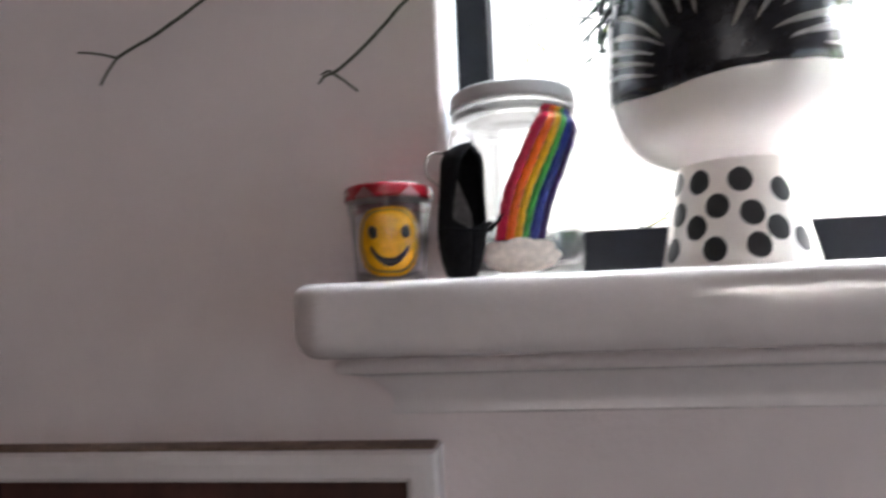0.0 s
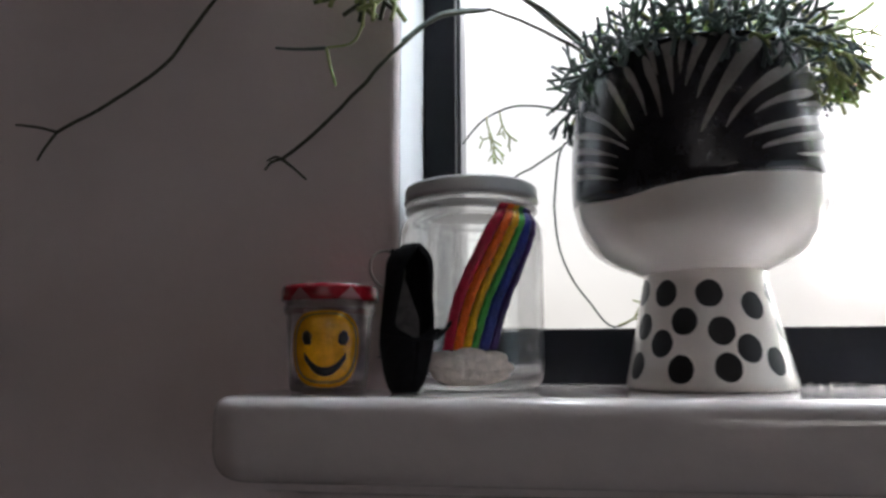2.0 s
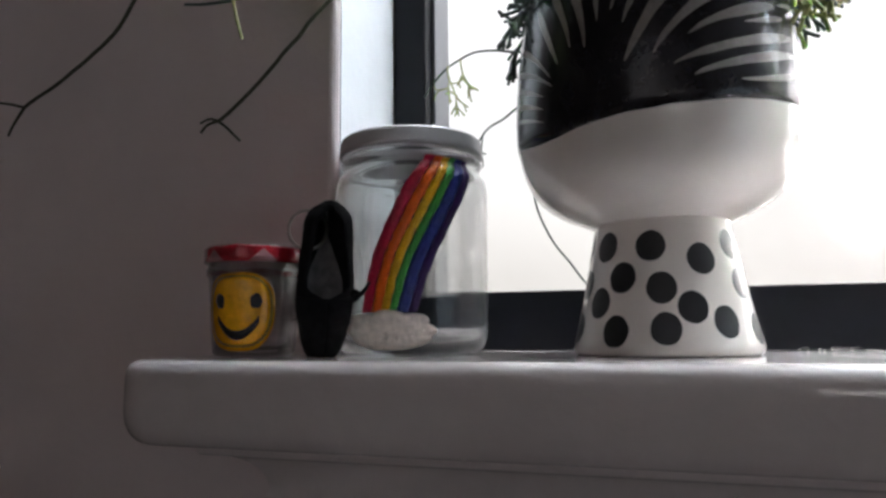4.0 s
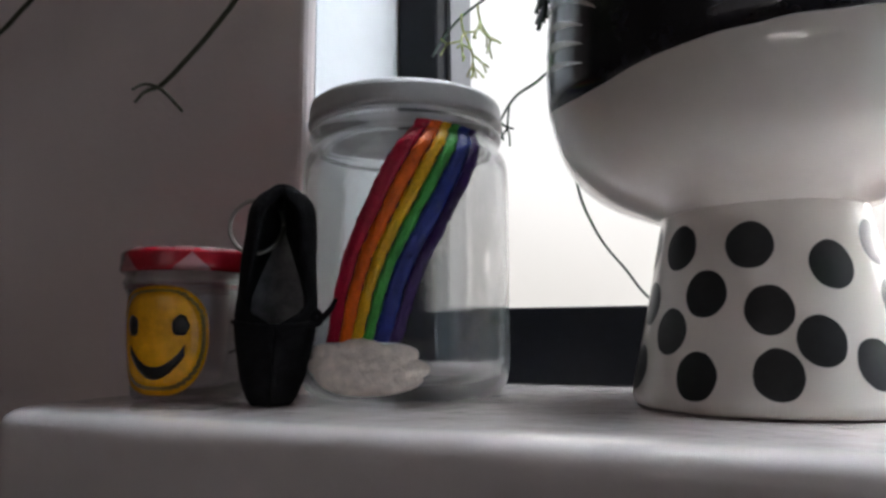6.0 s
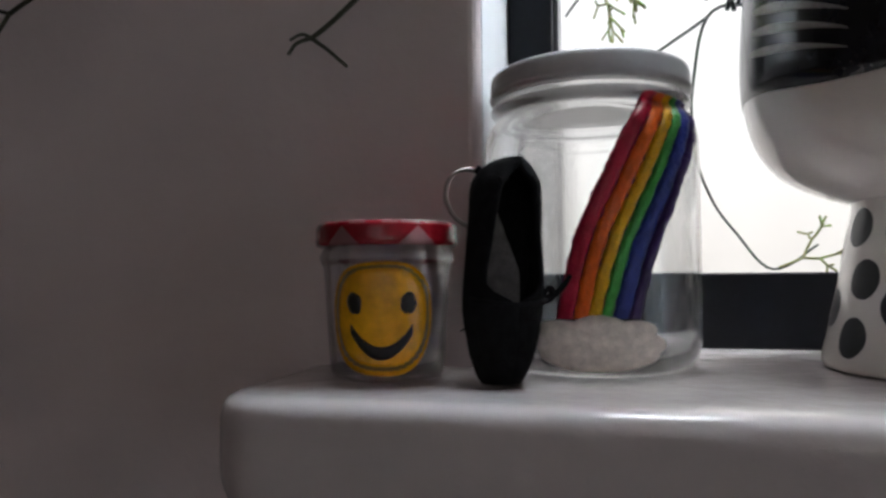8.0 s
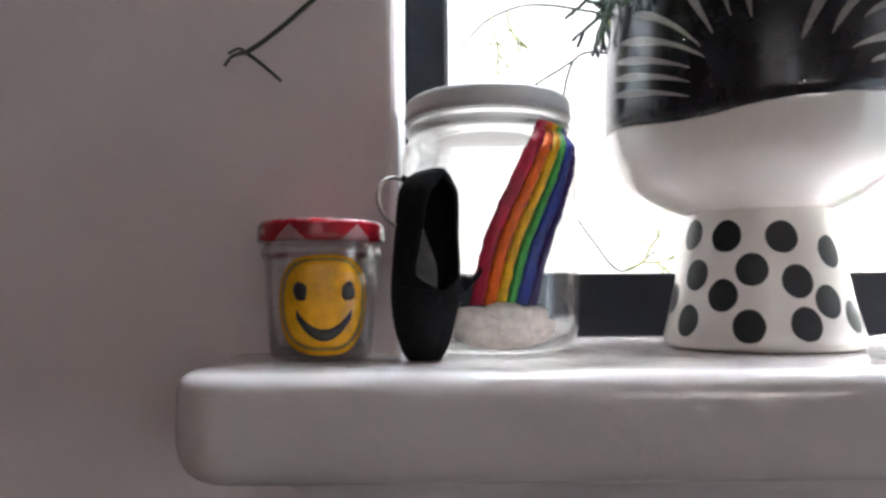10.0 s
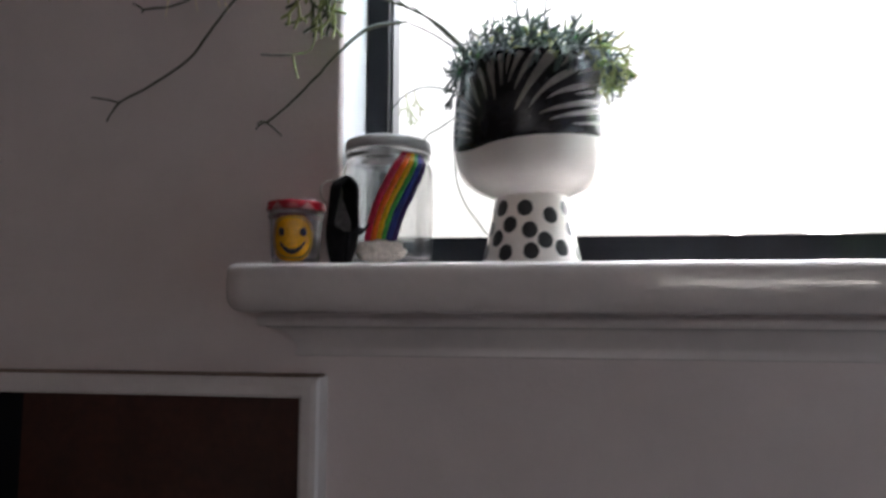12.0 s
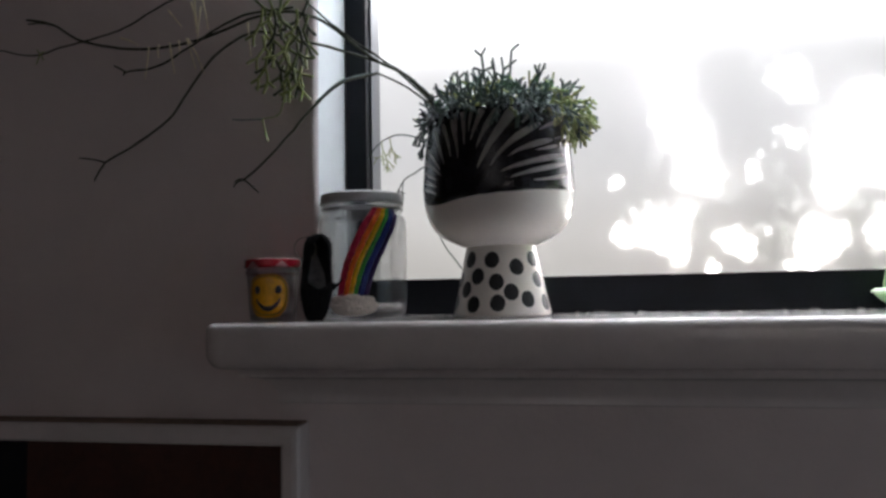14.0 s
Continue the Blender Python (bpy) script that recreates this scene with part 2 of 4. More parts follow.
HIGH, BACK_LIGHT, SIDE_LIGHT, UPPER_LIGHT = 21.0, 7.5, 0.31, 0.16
GAPS = [(0.272, 1.098, 0.030), (0.334, 1.085, 0.020), (0.399, 1.086, 0.026), (0.290, 1.187, 0.036), (0.300, 1.145, 0.026), (0.425, 1.149, 0.038), (0.387, 1.222, 0.025), (0.242, 1.091, 0.019), (0.384, 1.064, 0.013), (0.285, 1.077, 0.015), (0.380, 1.174, 0.010), (0.449, 1.192, 0.035), (0.351, 1.148, 0.014), (0.233, 1.138, 0.008), (0.453, 1.094, 0.022), (0.282, 1.240, 0.029), (0.314, 1.061, 0.007)]
DAYLIGHT = daylight_material()


# glowing panel behind an opening that is added as a light source
def fill_glow(name, color, strength):
    m = bpy.data.materials.new(name)
    m.use_nodes = True
    b = m.node_tree.nodes["Principled BSDF"]
    b.inputs["Base Color"].default_value = (0, 0, 0, 1)
    b.inputs["Emission Color"].default_value, b.inputs["Emission Strength"].default_value = (*color, 1), strength
    return m


GLINT_GLOW, SIDE_GLOW = fill_glow("glint_slot_glow", (1.0, 0.93, 0.88), BACK_LIGHT), fill_glow("side_fill_glow", (0.72, 0.87, 1.0), SIDE_LIGHT)
# frontal fill, glowing behind the larger added opening
FRONT_GLOW = fill_glow("front_fill_glow", (1.0, 0.90, 0.90), UPPER_LIGHT)
CHECKED_LID = checked_lid()

# ---- building helpers ----
BASE = {}


def thing(name, loc, label, category, group="", kind=""):
    ob = new(name)
    ob.location = loc
    ob.empty_display_size = 0.01
    BASE[ob.name] = Vector(loc)
    return tagged(ob, label, category, group, kind)


def part(name, bm, mat, parent=None, label="", smooth=True):
    """Links a bmesh, built in room coordinates, as one mesh under a thing or part."""
    base = BASE[parent.name] if parent else Vector((0, 0, 0))
    bmesh.ops.recalc_face_normals(bm, faces=bm.faces)
    me = bpy.data.meshes.new(name)
    bm.to_mesh(me)
    bm.free()
    me.transform(Matrix.Translation(-base))
    for p in me.polygons:
        p.use_smooth = smooth
    me.materials.append(mat)
    ob = new(name, me)
    if parent:
        ob.parent = parent
    BASE[ob.name] = base
    if label:
        ob["label"] = label
    return ob


def whole(name, bm, mat, label, category="", kind="", smooth=False):
    ob = part(name, bm, mat, None, "", smooth)
    return tagged(ob, label, category, "", kind)


def join(*bms):
    out = bms[0]
    for b in bms[1:]:
        me = bpy.data.meshes.new("tmp")
        b.to_mesh(me)
        out.from_mesh(me)
        b.free()
        bpy.data.meshes.remove(me)
    return out


def box(x0, x1, y0, y1, z0, z1, bevel=0.0, segs=2):
    bm = bmesh.new()
    bmesh.ops.create_cube(bm, size=1)
    for v in bm.verts:
        v.co = Vector(((x0 + x1) / 2 + v.co.x * (x1 - x0), (y0 + y1) / 2 + v.co.y * (y1 - y0), (z0 + z1) / 2 + v.co.z * (z1 - z0)))
    if bevel:
        bmesh.ops.bevel(bm, geom=bm.edges[:], offset=bevel, segments=segs, affect="EDGES", profile=0.5)
    return bm


def grid(rows, closed_u=False, closed_v=False):
    """Quads between rows of points; u runs along a row, v from row to row."""
    bm = bmesh.new()
    vs = [[bm.verts.new(p) for p in row] for row in rows]
    n, m = len(vs), len(vs[0])
    for i in range(n if closed_v else n - 1):
        for j in range(m if closed_u else m - 1):
            bm.faces.new((vs[i][j], vs[i][(j + 1) % m], vs[(i + 1) % n][(j + 1) % m], vs[(i + 1) % n][j]))
    return bm


def lathe(cx, cy, profile, segs=64, cap_ends=True):
    """A turned body: profile of (radius, z) from one end to the other."""
    rows = []
    for r, z in profile:
        rows.append([(cx + r * math.cos(2 * math.pi * k / segs), cy + r * math.sin(2 * math.pi * k / segs), z) for k in range(segs)])
    bm = grid(rows, closed_u=True)
    if cap_ends:
        bm.verts.ensure_lookup_table()
        bm.faces.new(bm.verts[:segs])
        bm.faces.new(bm.verts[-segs:])
    return bm


def spline(points, per=8):
    """A smooth line (Catmull-Rom) through the points."""
    p = [Vector(q) for q in points]
    p = [2 * p[0] - p[1]] + p + [2 * p[-1] - p[-2]]
    out = []
    for i in range(1, len(p) - 2):
        for k in range(per):
            t = k / per
            a, b, c, d = p[i - 1], p[i], p[i + 1], p[i + 2]
            out.append(0.5 * ((2 * b) + (c - a) * t + (2 * a - 5 * b + 4 * c - d) * t * t + (3 * b - a - 3 * c + d) * t ** 3))
    out.append(p[-2])
    return out


def smooth_profile(points, per=6):
    return [(q.x, q.y) for q in spline([(r, z, 0) for r, z in points], per)]


def tube(points, radius, sides=6, taper=1.0, bm=None):
    """A round stem along a line; taper is the end's share of the radius."""
    bm = bm or bmesh.new()
    pts = [Vector(p) for p in points]
    n = len(pts)
    rings = []
    side = None
    for i, p in enumerate(pts):
        d = (pts[min(i + 1, n - 1)] - pts[max(i - 1, 0)]).normalized()
        if side is None:
            side = d.orthogonal().normalized()
        side = (side - d * side.dot(d)).normalized()
        up = d.cross(side)
        r = radius * (1 + (taper - 1) * i / max(1, n - 1))
        rings.append([bm.verts.new(p + (side * math.cos(a) + up * math.sin(a)) * r) for a in (2 * math.pi * k / sides for k in range(sides))])
    for a, b in zip(rings, rings[1:]):
        for k in range(sides):
            bm.faces.new((a[k], a[(k + 1) % sides], b[(k + 1) % sides], b[k]))
    bm.faces.new(rings[0])
    bm.faces.new(rings[-1])
    return bm


def on_body(cx, cy, radius_at):
    """Maps (angle in degrees from the room side, z, lift) onto a turned body."""
    def place(a, z, lift=0.0):
        r = radius_at(z) + lift
        return (cx + r * math.sin(radians(a)), cy - r * math.cos(radians(a)), z)
    return place


def blob_patch(place, a0, z0, da, dz, thick, segs=28, rings=5, wobble=0.0, seed=0, shape=None, skin=0.0001, lumps=0.0, under=True):
    """A raised patch of paint with a rounded edge on a turned body: half width da (degrees), half height dz (metres)."""
    rows = []
    for i in range(rings + (2 if under else 1)):
        s = min(i / rings, 1.0)
        lift = -0.0002 if i > rings else thick * math.sqrt(max(0.0, 1 - s ** 4)) + skin
        row = []
        for k in range(segs):
            th = 2 * math.pi * k / segs
            w = 1 + wobble * noise.noise((math.cos(th) * 1.6 + seed, math.sin(th) * 1.6, seed * 1.7))
            if shape:
                w *= shape(th)
            e = max(s, 0.02) * w
            lump = 1 + lumps * noise.noise((e * math.cos(th) * 8 + seed, e * math.sin(th) * 3.2, seed)) if 0 < i <= rings else 1
            row.append(place(a0 + da * e * math.cos(th), z0 + dz * e * math.sin(th), lift * lump))
        rows.append(row)
    bm = grid(rows, closed_u=True)
    bm.verts.ensure_lookup_table()
    bm.faces.new(bm.verts[:segs])
    return bm


def ribbon_patch(place, left, right, thick, across=6, ragged=0.0, seed=0, under=True):
    """A raised stripe of paint between two lines of (angle, z) on a turned body."""
    rows = []
    n = len(left)
    for i, (l, r) in enumerate(zip(left, right)):
        row = []
        end = min(1.0, 0.35 + 4.0 * min(i, n - 1 - i) / n)
        for k in range(across + 3) if under else range(1, across + 2):
            s = min(max((k - 1) / across, 0.0), 1.0)
            lift = -0.0002 if k in (0, across + 2) else (0.0001 + thick * end * (1 - (2 * s - 1) ** 4) * (1 + 0.9 * noise.noise((i * 0.8, s * 2.5, seed))))
            j = ragged * noise.noise((i * 0.6, 7.0 * (s > 0.5), seed * 3.1))
            row.append(place(l[0] + (r[0] - l[0]) * s + j, l[1] + (r[1] - l[1]) * s, lift))
        rows.append(row)
    return grid(rows)


# ---- structure ----
X0, X1, Y0 = ROOM
left_pier = box(X0 - 0.1, REVEAL, WALL, WALL + 0.26, SILL - 0.02, WIN_TOP)
arris = [e for e in left_pier.edges if all(abs(v.co.y - WALL) < 1e-4 and abs(v.co.x - REVEAL) < 1e-4 for v in e.verts)]
bmesh.ops.bevel(left_pier, geom=arris, offset=0.004, segments=4, affect="EDGES", profile=0.5)
north = join(left_pier, box(X0 - 0.1, X1 + 0.1, WALL, WALL + 0.26, 0, SILL - 0.02), box(WIN_R, X1 + 0.1, WALL, WALL + 0.26, SILL - 0.02, WIN_TOP),
             box(X0 - 0.1, X1 + 0.1, WALL, WALL + 0.26, WIN_TOP, CEIL))
whole("wall_north", north, PLASTER, "painted plaster window wall, warm off-white", "wall", "structure")
# thin sheet over the reveal, added to carry that daylight tint
whole("trim", box(REVEAL - 0.002, REVEAL + 0.0004, WALL + 0.0042, FRAME - 0.0005, SILL - 0.001, WIN_TOP), LIT_REVEAL, "white painted side of the window reveal", "trim", "structure")
whole("wall_west", box(X0 - 0.1, X0, Y0, WALL, 0, CEIL), LOW_BOUNCE_SIDE, "plain painted side wall", "wall", "structure")
W3 = (-0.30, 0.40, 0.25, 1.25)  # unseen opening added for cool fill from the side: y and z
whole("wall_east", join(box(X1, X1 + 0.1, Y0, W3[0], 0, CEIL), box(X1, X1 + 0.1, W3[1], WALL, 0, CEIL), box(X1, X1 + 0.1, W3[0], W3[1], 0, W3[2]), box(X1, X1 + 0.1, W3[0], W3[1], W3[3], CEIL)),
      LOW_BOUNCE_ROOM, "plain painted side wall with a window", "wall", "structure")
side_opening = thing("side_fill_opening", (X1, (W3[0] + W3[1]) / 2, W3[2]), "white framed window in the side wall", "window", kind="structure")
for y0, y1, z0, z1 in ((W3[0], W3[0] + 0.03, W3[2], W3[3]), (W3[1] - 0.03, W3[1], W3[2], W3[3]), (W3[0] + 0.03, W3[1] - 0.03, W3[2], W3[2] + 0.03), (W3[0] + 0.03, W3[1] - 0.03, W3[3] - 0.03, W3[3])):
    part("opening_frame", box(X1 + 0.03, X1 + 0.07, y0, y1, z0, z1), GLOSS_WHITE, side_opening, smooth=False)
whole("backdrop", box(X1 + 0.085, X1 + 0.095, W3[0], W3[1], W3[2], W3[3]), SIDE_GLOW, "pale sky outside the side window", "backdrop", "structure")
W2 = (0.42, 1.17, 1.085, 1.150)  # unseen slot added behind the viewer for the glint on the sill nose
W4 = (-0.44, 0.36, 1.30, 2.15)  # larger unseen opening beside it, added for frontal fill light
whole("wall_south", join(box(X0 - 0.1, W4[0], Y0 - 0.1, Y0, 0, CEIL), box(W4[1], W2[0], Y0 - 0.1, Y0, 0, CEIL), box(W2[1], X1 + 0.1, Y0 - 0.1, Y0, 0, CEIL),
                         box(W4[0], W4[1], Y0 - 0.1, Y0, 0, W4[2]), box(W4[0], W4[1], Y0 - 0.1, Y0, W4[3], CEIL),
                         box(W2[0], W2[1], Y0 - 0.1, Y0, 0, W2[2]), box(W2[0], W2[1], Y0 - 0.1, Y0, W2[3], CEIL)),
      LOW_BOUNCE_ROOM, "plain painted wall behind the viewer with two windows", "wall", "structure")
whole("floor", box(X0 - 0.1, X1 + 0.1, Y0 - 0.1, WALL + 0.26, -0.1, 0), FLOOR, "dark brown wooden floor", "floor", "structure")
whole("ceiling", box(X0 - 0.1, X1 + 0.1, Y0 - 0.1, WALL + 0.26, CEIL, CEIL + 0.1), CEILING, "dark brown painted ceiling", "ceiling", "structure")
whole("ground", box(-40, 40, -40, 40, -0.4, -0.3), SOIL, "dark garden soil outside", "ground", "structure")

# window: black frame with a pale glazing bead, the pane and a glowing sheet for the daylight behind it
JAMB_R = 0.0123
RAIL = 1.0556
window = thing("window_1", (0.46, FRAME, SILL), "black framed window with a bright misted pane", "window", kind="structure")
part("jamb", box(REVEAL + 0.0005, JAMB_R, FRAME, FRAME + 0.045, SILL, WIN_TOP, 0.001), BLACK_FRAME, window, smooth=False)
part("jamb", box(WIN_R - 0.02, WIN_R - 0.0005, FRAME, FRAME + 0.045, SILL, WIN_TOP, 0.001), BLACK_FRAME, window, smooth=False)
part("bottom_rail", box(JAMB_R, WIN_R - 0.02, FRAME, FRAME + 0.045, SILL, RAIL, 0.001), BLACK_FRAME, window, smooth=False)
part("top_rail", box(JAMB_R, WIN_R - 0.02, FRAME, FRAME + 0.045, WIN_TOP - 0.03, WIN_TOP, 0.001), BLACK_FRAME, window, smooth=False)
part("glazing_bead", box(JAMB_R, JAMB_R + 0.0022, FRAME + 0.012, FRAME + 0.04, RAIL, WIN_TOP - 0.03, 0.0005), ALUMINIUM, window, "pale grey metal glazing bead", False)
pane = part("pane", box(JAMB_R, WIN_R - 0.02, FRAME + 0.041, FRAME + 0.045, RAIL - 0.01, WIN_TOP - 0.02), PANE, window, smooth=False)
pane.visible_shadow = False
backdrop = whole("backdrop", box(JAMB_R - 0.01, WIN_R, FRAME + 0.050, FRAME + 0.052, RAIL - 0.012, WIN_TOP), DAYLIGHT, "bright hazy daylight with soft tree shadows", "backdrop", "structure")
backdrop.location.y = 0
# both openings behind the viewer are unseen, added as light sources
for name, w, bar, mat, label in (("glint_slot", W2, 0.016, GLINT_GLOW, "low white framed window in the opposite wall"), ("front_fill_opening", W4, 0.04, FRONT_GLOW, "white framed window in the opposite wall")):
    back_opening = thing(name, ((w[0] + w[1]) / 2, Y0, w[2]), label, "window", kind="structure")
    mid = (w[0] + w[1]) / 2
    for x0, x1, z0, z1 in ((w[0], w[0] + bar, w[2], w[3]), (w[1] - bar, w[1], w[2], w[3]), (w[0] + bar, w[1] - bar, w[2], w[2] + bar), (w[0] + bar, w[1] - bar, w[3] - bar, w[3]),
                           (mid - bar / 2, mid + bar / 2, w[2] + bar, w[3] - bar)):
        part("opening_frame", box(x0, x1, Y0 - 0.07, Y0 - 0.03, z0, z1), GLOSS_WHITE, back_opening, smooth=False)
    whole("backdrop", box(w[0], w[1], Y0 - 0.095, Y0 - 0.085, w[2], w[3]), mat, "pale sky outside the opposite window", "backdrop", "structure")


def outline(d, left, front_wall, r, right=1.02, n=8):
    """Plan line at distance d out from the wall, round the left end to the front."""
    y = front_wall - d
    x = left - d
    pts = [(x, front_wall + 0.0)]
    rr = max(r, 0.0003)
    pts += [(x + rr - rr * math.cos(a), y + rr - rr * math.sin(a)) for a in (math.pi / 2 * k / n for k in range(n + 1))]
    pts.append((right, y))
    return pts


# sill board with a full round nose that returns round its end
NOSE_R, NOSE_D, FRONT, END = 0.0166, 0.0145, 0.463, -0.0712
zc = SILL - NOSE_R
rows = []
for k in range(29):
    a = math.pi / 2 - math.pi * k / 28
    full = 0.36 if a > 0 else 0.74
    ca, sa = abs(math.cos(a)) ** full, math.copysign(abs(math.sin(a)) ** full, math.sin(a))
    inset = NOSE_D * (1 - ca)
    d = (WALL - FRONT) - inset
    pts = outline(d, END + (WALL - FRONT), WALL, 0.0190 - inset)
    rows.append([(x, y, zc + NOSE_R * sa) for x, y in pts])
sill = grid(rows)
top = [Vector(p) for p in rows[0]]
f = [sill.verts.new(p) for p in top] + [sill.verts.new(p) for p in ((1.02, FRAME + 0.04, SILL), (REVEAL, FRAME + 0.04, SILL), (REVEAL, WALL, SILL))]
sill.faces.new(f)
f = [sill.verts.new(p) for p in rows[-1]] + [sill.verts.new((1.02, WALL, zc - NOSE_R))]
sill.faces.new(f)
bmesh.ops.remove_doubles(sill, verts=sill.verts, dist=1e-6)
sill_ob = whole("window_sill", sill, GLOSS_WHITE, "gloss white window sill with a rounded nose", "window sill", "structure", True)

# bead and cove moulding under the sill
prof = [(0.0195, 0.9920), (0.0198, 0.9895), (0.0215, 0.9883), (0.0232, 0.9876), (0.0238, 0.9850), (0.0234, 0.9824), (0.0222, 0.9815), (0.0200, 0.9815)]
prof += [(0.0200 - 0.0200 * math.sin(a), 0.9808 - 0.0205 * (1 - math.cos(a))) for a in (math.pi / 2 * k / 9 for k in range(1, 9))] + [(0.0022, 0.9606), (0.0022, 0.9594), (0.0, 0.9590)]
rows = [[(x, y, z) for x, y in outline(d, -0.0385, WALL, 0.0)] for d, z in prof]
whole("trim", grid(rows), GLOSS_WHITE, "white cove moulding with a bead below the sill", "trim", "structure", True)

# white frame with a dark board on the wall below
pf = thing("picture_frame", (-0.26, 0.522, 0.62), "white wooden frame round a dark red-brown board, on the wall", "picture frame")
PX0, PX1, PZ0, PZ1, PW = -0.52, -0.0145, 0.56, 0.9448, 0.0148


def frame_bar(a, b, inward):
    """One mitred bar of the frame from corner a to b."""
    (ax, az), (bx, bz) = a, b
    ix, iz = inward
    ux, uz = (bx - ax), (bz - az)
    ln = math.hypot(ux, uz)
    ux, uz = ux / ln, uz / ln
    rows = []
    for (w, y) in ((0.0, WALL), (0.0, 0.5135), (0.0018, 0.5115), (0.006, 0.5105), (0.0125, 0.5108), (PW, 0.5125), (PW, WALL)):
        rows.append([(ax + ix * w + ux * w, y, az + iz * w + uz * w), (bx + ix * w - ux * w, y, bz + iz * w - uz * w)])
    return grid(rows)


for a, b, inn in (((PX0, PZ1), (PX1, PZ1), (0, -1)), ((PX1, PZ1), (PX1, PZ0), (-1, 0)), ((PX1, PZ0), (PX0, PZ0), (0, 1)), ((PX0, PZ0), (PX0, PZ1), (1, 0))):
    part("frame_bar", frame_bar(a, b, inn), GLOSS_WHITE, pf, smooth=False)
part("top_edge", box(PX0 + 0.002, PX1 - 0.002, 0.5150, WALL, PZ1, PZ1 + 0.0012, 0.0004), FRAME_TOP, pf, "bare brown top edge", False)
part("board", box(-0.2545, PX1 - PW, 0.521, 0.528, PZ0 + PW, PZ1 - PW), BOARD, pf, "dark red-brown board", False)
part("recess", box(PX0 + PW, -0.2545, 0.526, 0.530, PZ0 + PW, PZ1 - PW), BLACK_FRAME, pf, "black gap beside the board", False)

# ---- small jar with a painted smile ----
SX, SY = -0.0323, 0.5063
small = thing("jam_jar", (SX, SY, SILL), "small glass jam jar with painted yellow smile, red checked lid", "jar")
FACETS = 12


def small_radius(z):
    h = z - SILL
    return 0.0173 + 0.0021 * min(1.0, h / 0.033)


def small_jar_body():
    outer = [(0.0130, 0.0), (0.0160, 0.0004), (0.0171, 0.002), (0.0175, 0.006), (0.0184, 0.018), (0.0193, 0.0325), (0.0202, 0.0345), (0.0206, 0.0362), (0.0198, 0.038), (0.0186, 0.0395), (0.0186, 0.0440)]
    inner = [(0.0175, 0.0440), (0.0176, 0.038), (0.0180, 0.032), (0.0172, 0.018), (0.0163, 0.006), (0.0140, 0.0030), (0.006, 0.0024)]
    segs = 72
    rows = []
    for k, (r, h) in enumerate(outer + inner):
        flat = 1.0 if k < len(outer) and 0.001 < h < 0.033 else 0.0
        row = []
        for j in range(segs):
            a = 2 * math.pi * j / segs
            q = (a % (2 * math.pi / FACETS)) - math.pi / FACETS
            rr = r * ((1 - flat) + flat * (0.35 + 0.65 * math.cos(math.pi / FACETS) / math.cos(q) * 1.012))
            row.append((SX + rr * math.cos(a), SY + rr * math.sin(a), SILL + 0.0003 + h))
        rows.append(row)
    bm = grid(rows, closed_u=True)
    bm.verts.ensure_lookup_table()
    bm.faces.new(bm.verts[:segs])
    bm.faces.new(bm.verts[-segs:])
    return bm


part("glass_body", small_jar_body(), THIN_GLASS, small)
lid = part("lid", lathe(SX, SY, [(0.0192, SILL + h) for h in (0.0400,)] + [(0.0204, SILL + 0.0392), (0.0214, SILL + 0.0396), (0.0217, SILL + 0.0408), (0.0215, SILL + 0.0418), (0.0215, SILL + 0.0446),
                                   (0.0211, SILL + 0.0458), (0.0202, SILL + 0.0464), (0.0190, SILL + 0.0461), (0.0172, SILL + 0.0456), (0.004, SILL + 0.0457)], 72), CHECKED_LID, small, "red and white checked metal lid")
face_at = on_body(SX, SY, lambda z: small_radius(z) + 0.00035)
squarish = lambda th: 1.0 / (abs(math.cos(th)) ** 2.7 + abs(math.sin(th)) ** 2.7) ** (1 / 2.7)
FACE = 12.0
part("face_margin", blob_patch(face_at, FACE, 1.0433, 46.5, 0.0161, 0.0003, 44, 6, 0.05, 4, squarish), YELLOW, small, "pale edge of the painted face")
part("face_outline", blob_patch(face_at, FACE, 1.0434, 44.5, 0.0154, 0.0006, 44, 6, 0.05, 4, squarish), YELLOW_RIM, small, "dark yellow outline of the smile")
part("smiling_face", blob_patch(face_at, FACE, 1.0435, 42.5, 0.0147, 0.0010, 44, 6, 0.05, 4, squarish), YELLOW, small, "yellow painted smiling face")
for k, a in enumerate((-22, 22)):
    part("eye", blob_patch(on_body(SX, SY, lambda z: small_radius(z) + 0.00125), FACE + a, 1.0475, 7.0, 0.0031, 0.0004, 20, 3, 0.18, k + 11), INK, small, "black painted eye")
us = [(-26 + 52 * k / 14) for k in range(15)]
arc = [1.0403 - 0.0066 * (1 - (u / 26) ** 2) for u in us]
half = [0.0016 + 0.0003 * (1 - (u / 26) ** 2) for u in us]
part("mouth", ribbon_patch(on_body(SX, SY, lambda z: small_radius(z) + 0.00125), [(FACE + u, z + h) for u, z, h in zip(us, arc, half)], [(FACE + u, z - h) for u, z, h in zip(us, arc, half)], 0.0005, 4, 0.3, 9), INK, small, "black painted mouth")

# ---- large jar with a painted rainbow ----
JX, JY = 0.0280, 0.5393
jar = thing("storage_jar", (JX, JY, SILL), "large clear glass jar with painted rainbow and grey lid", "jar")
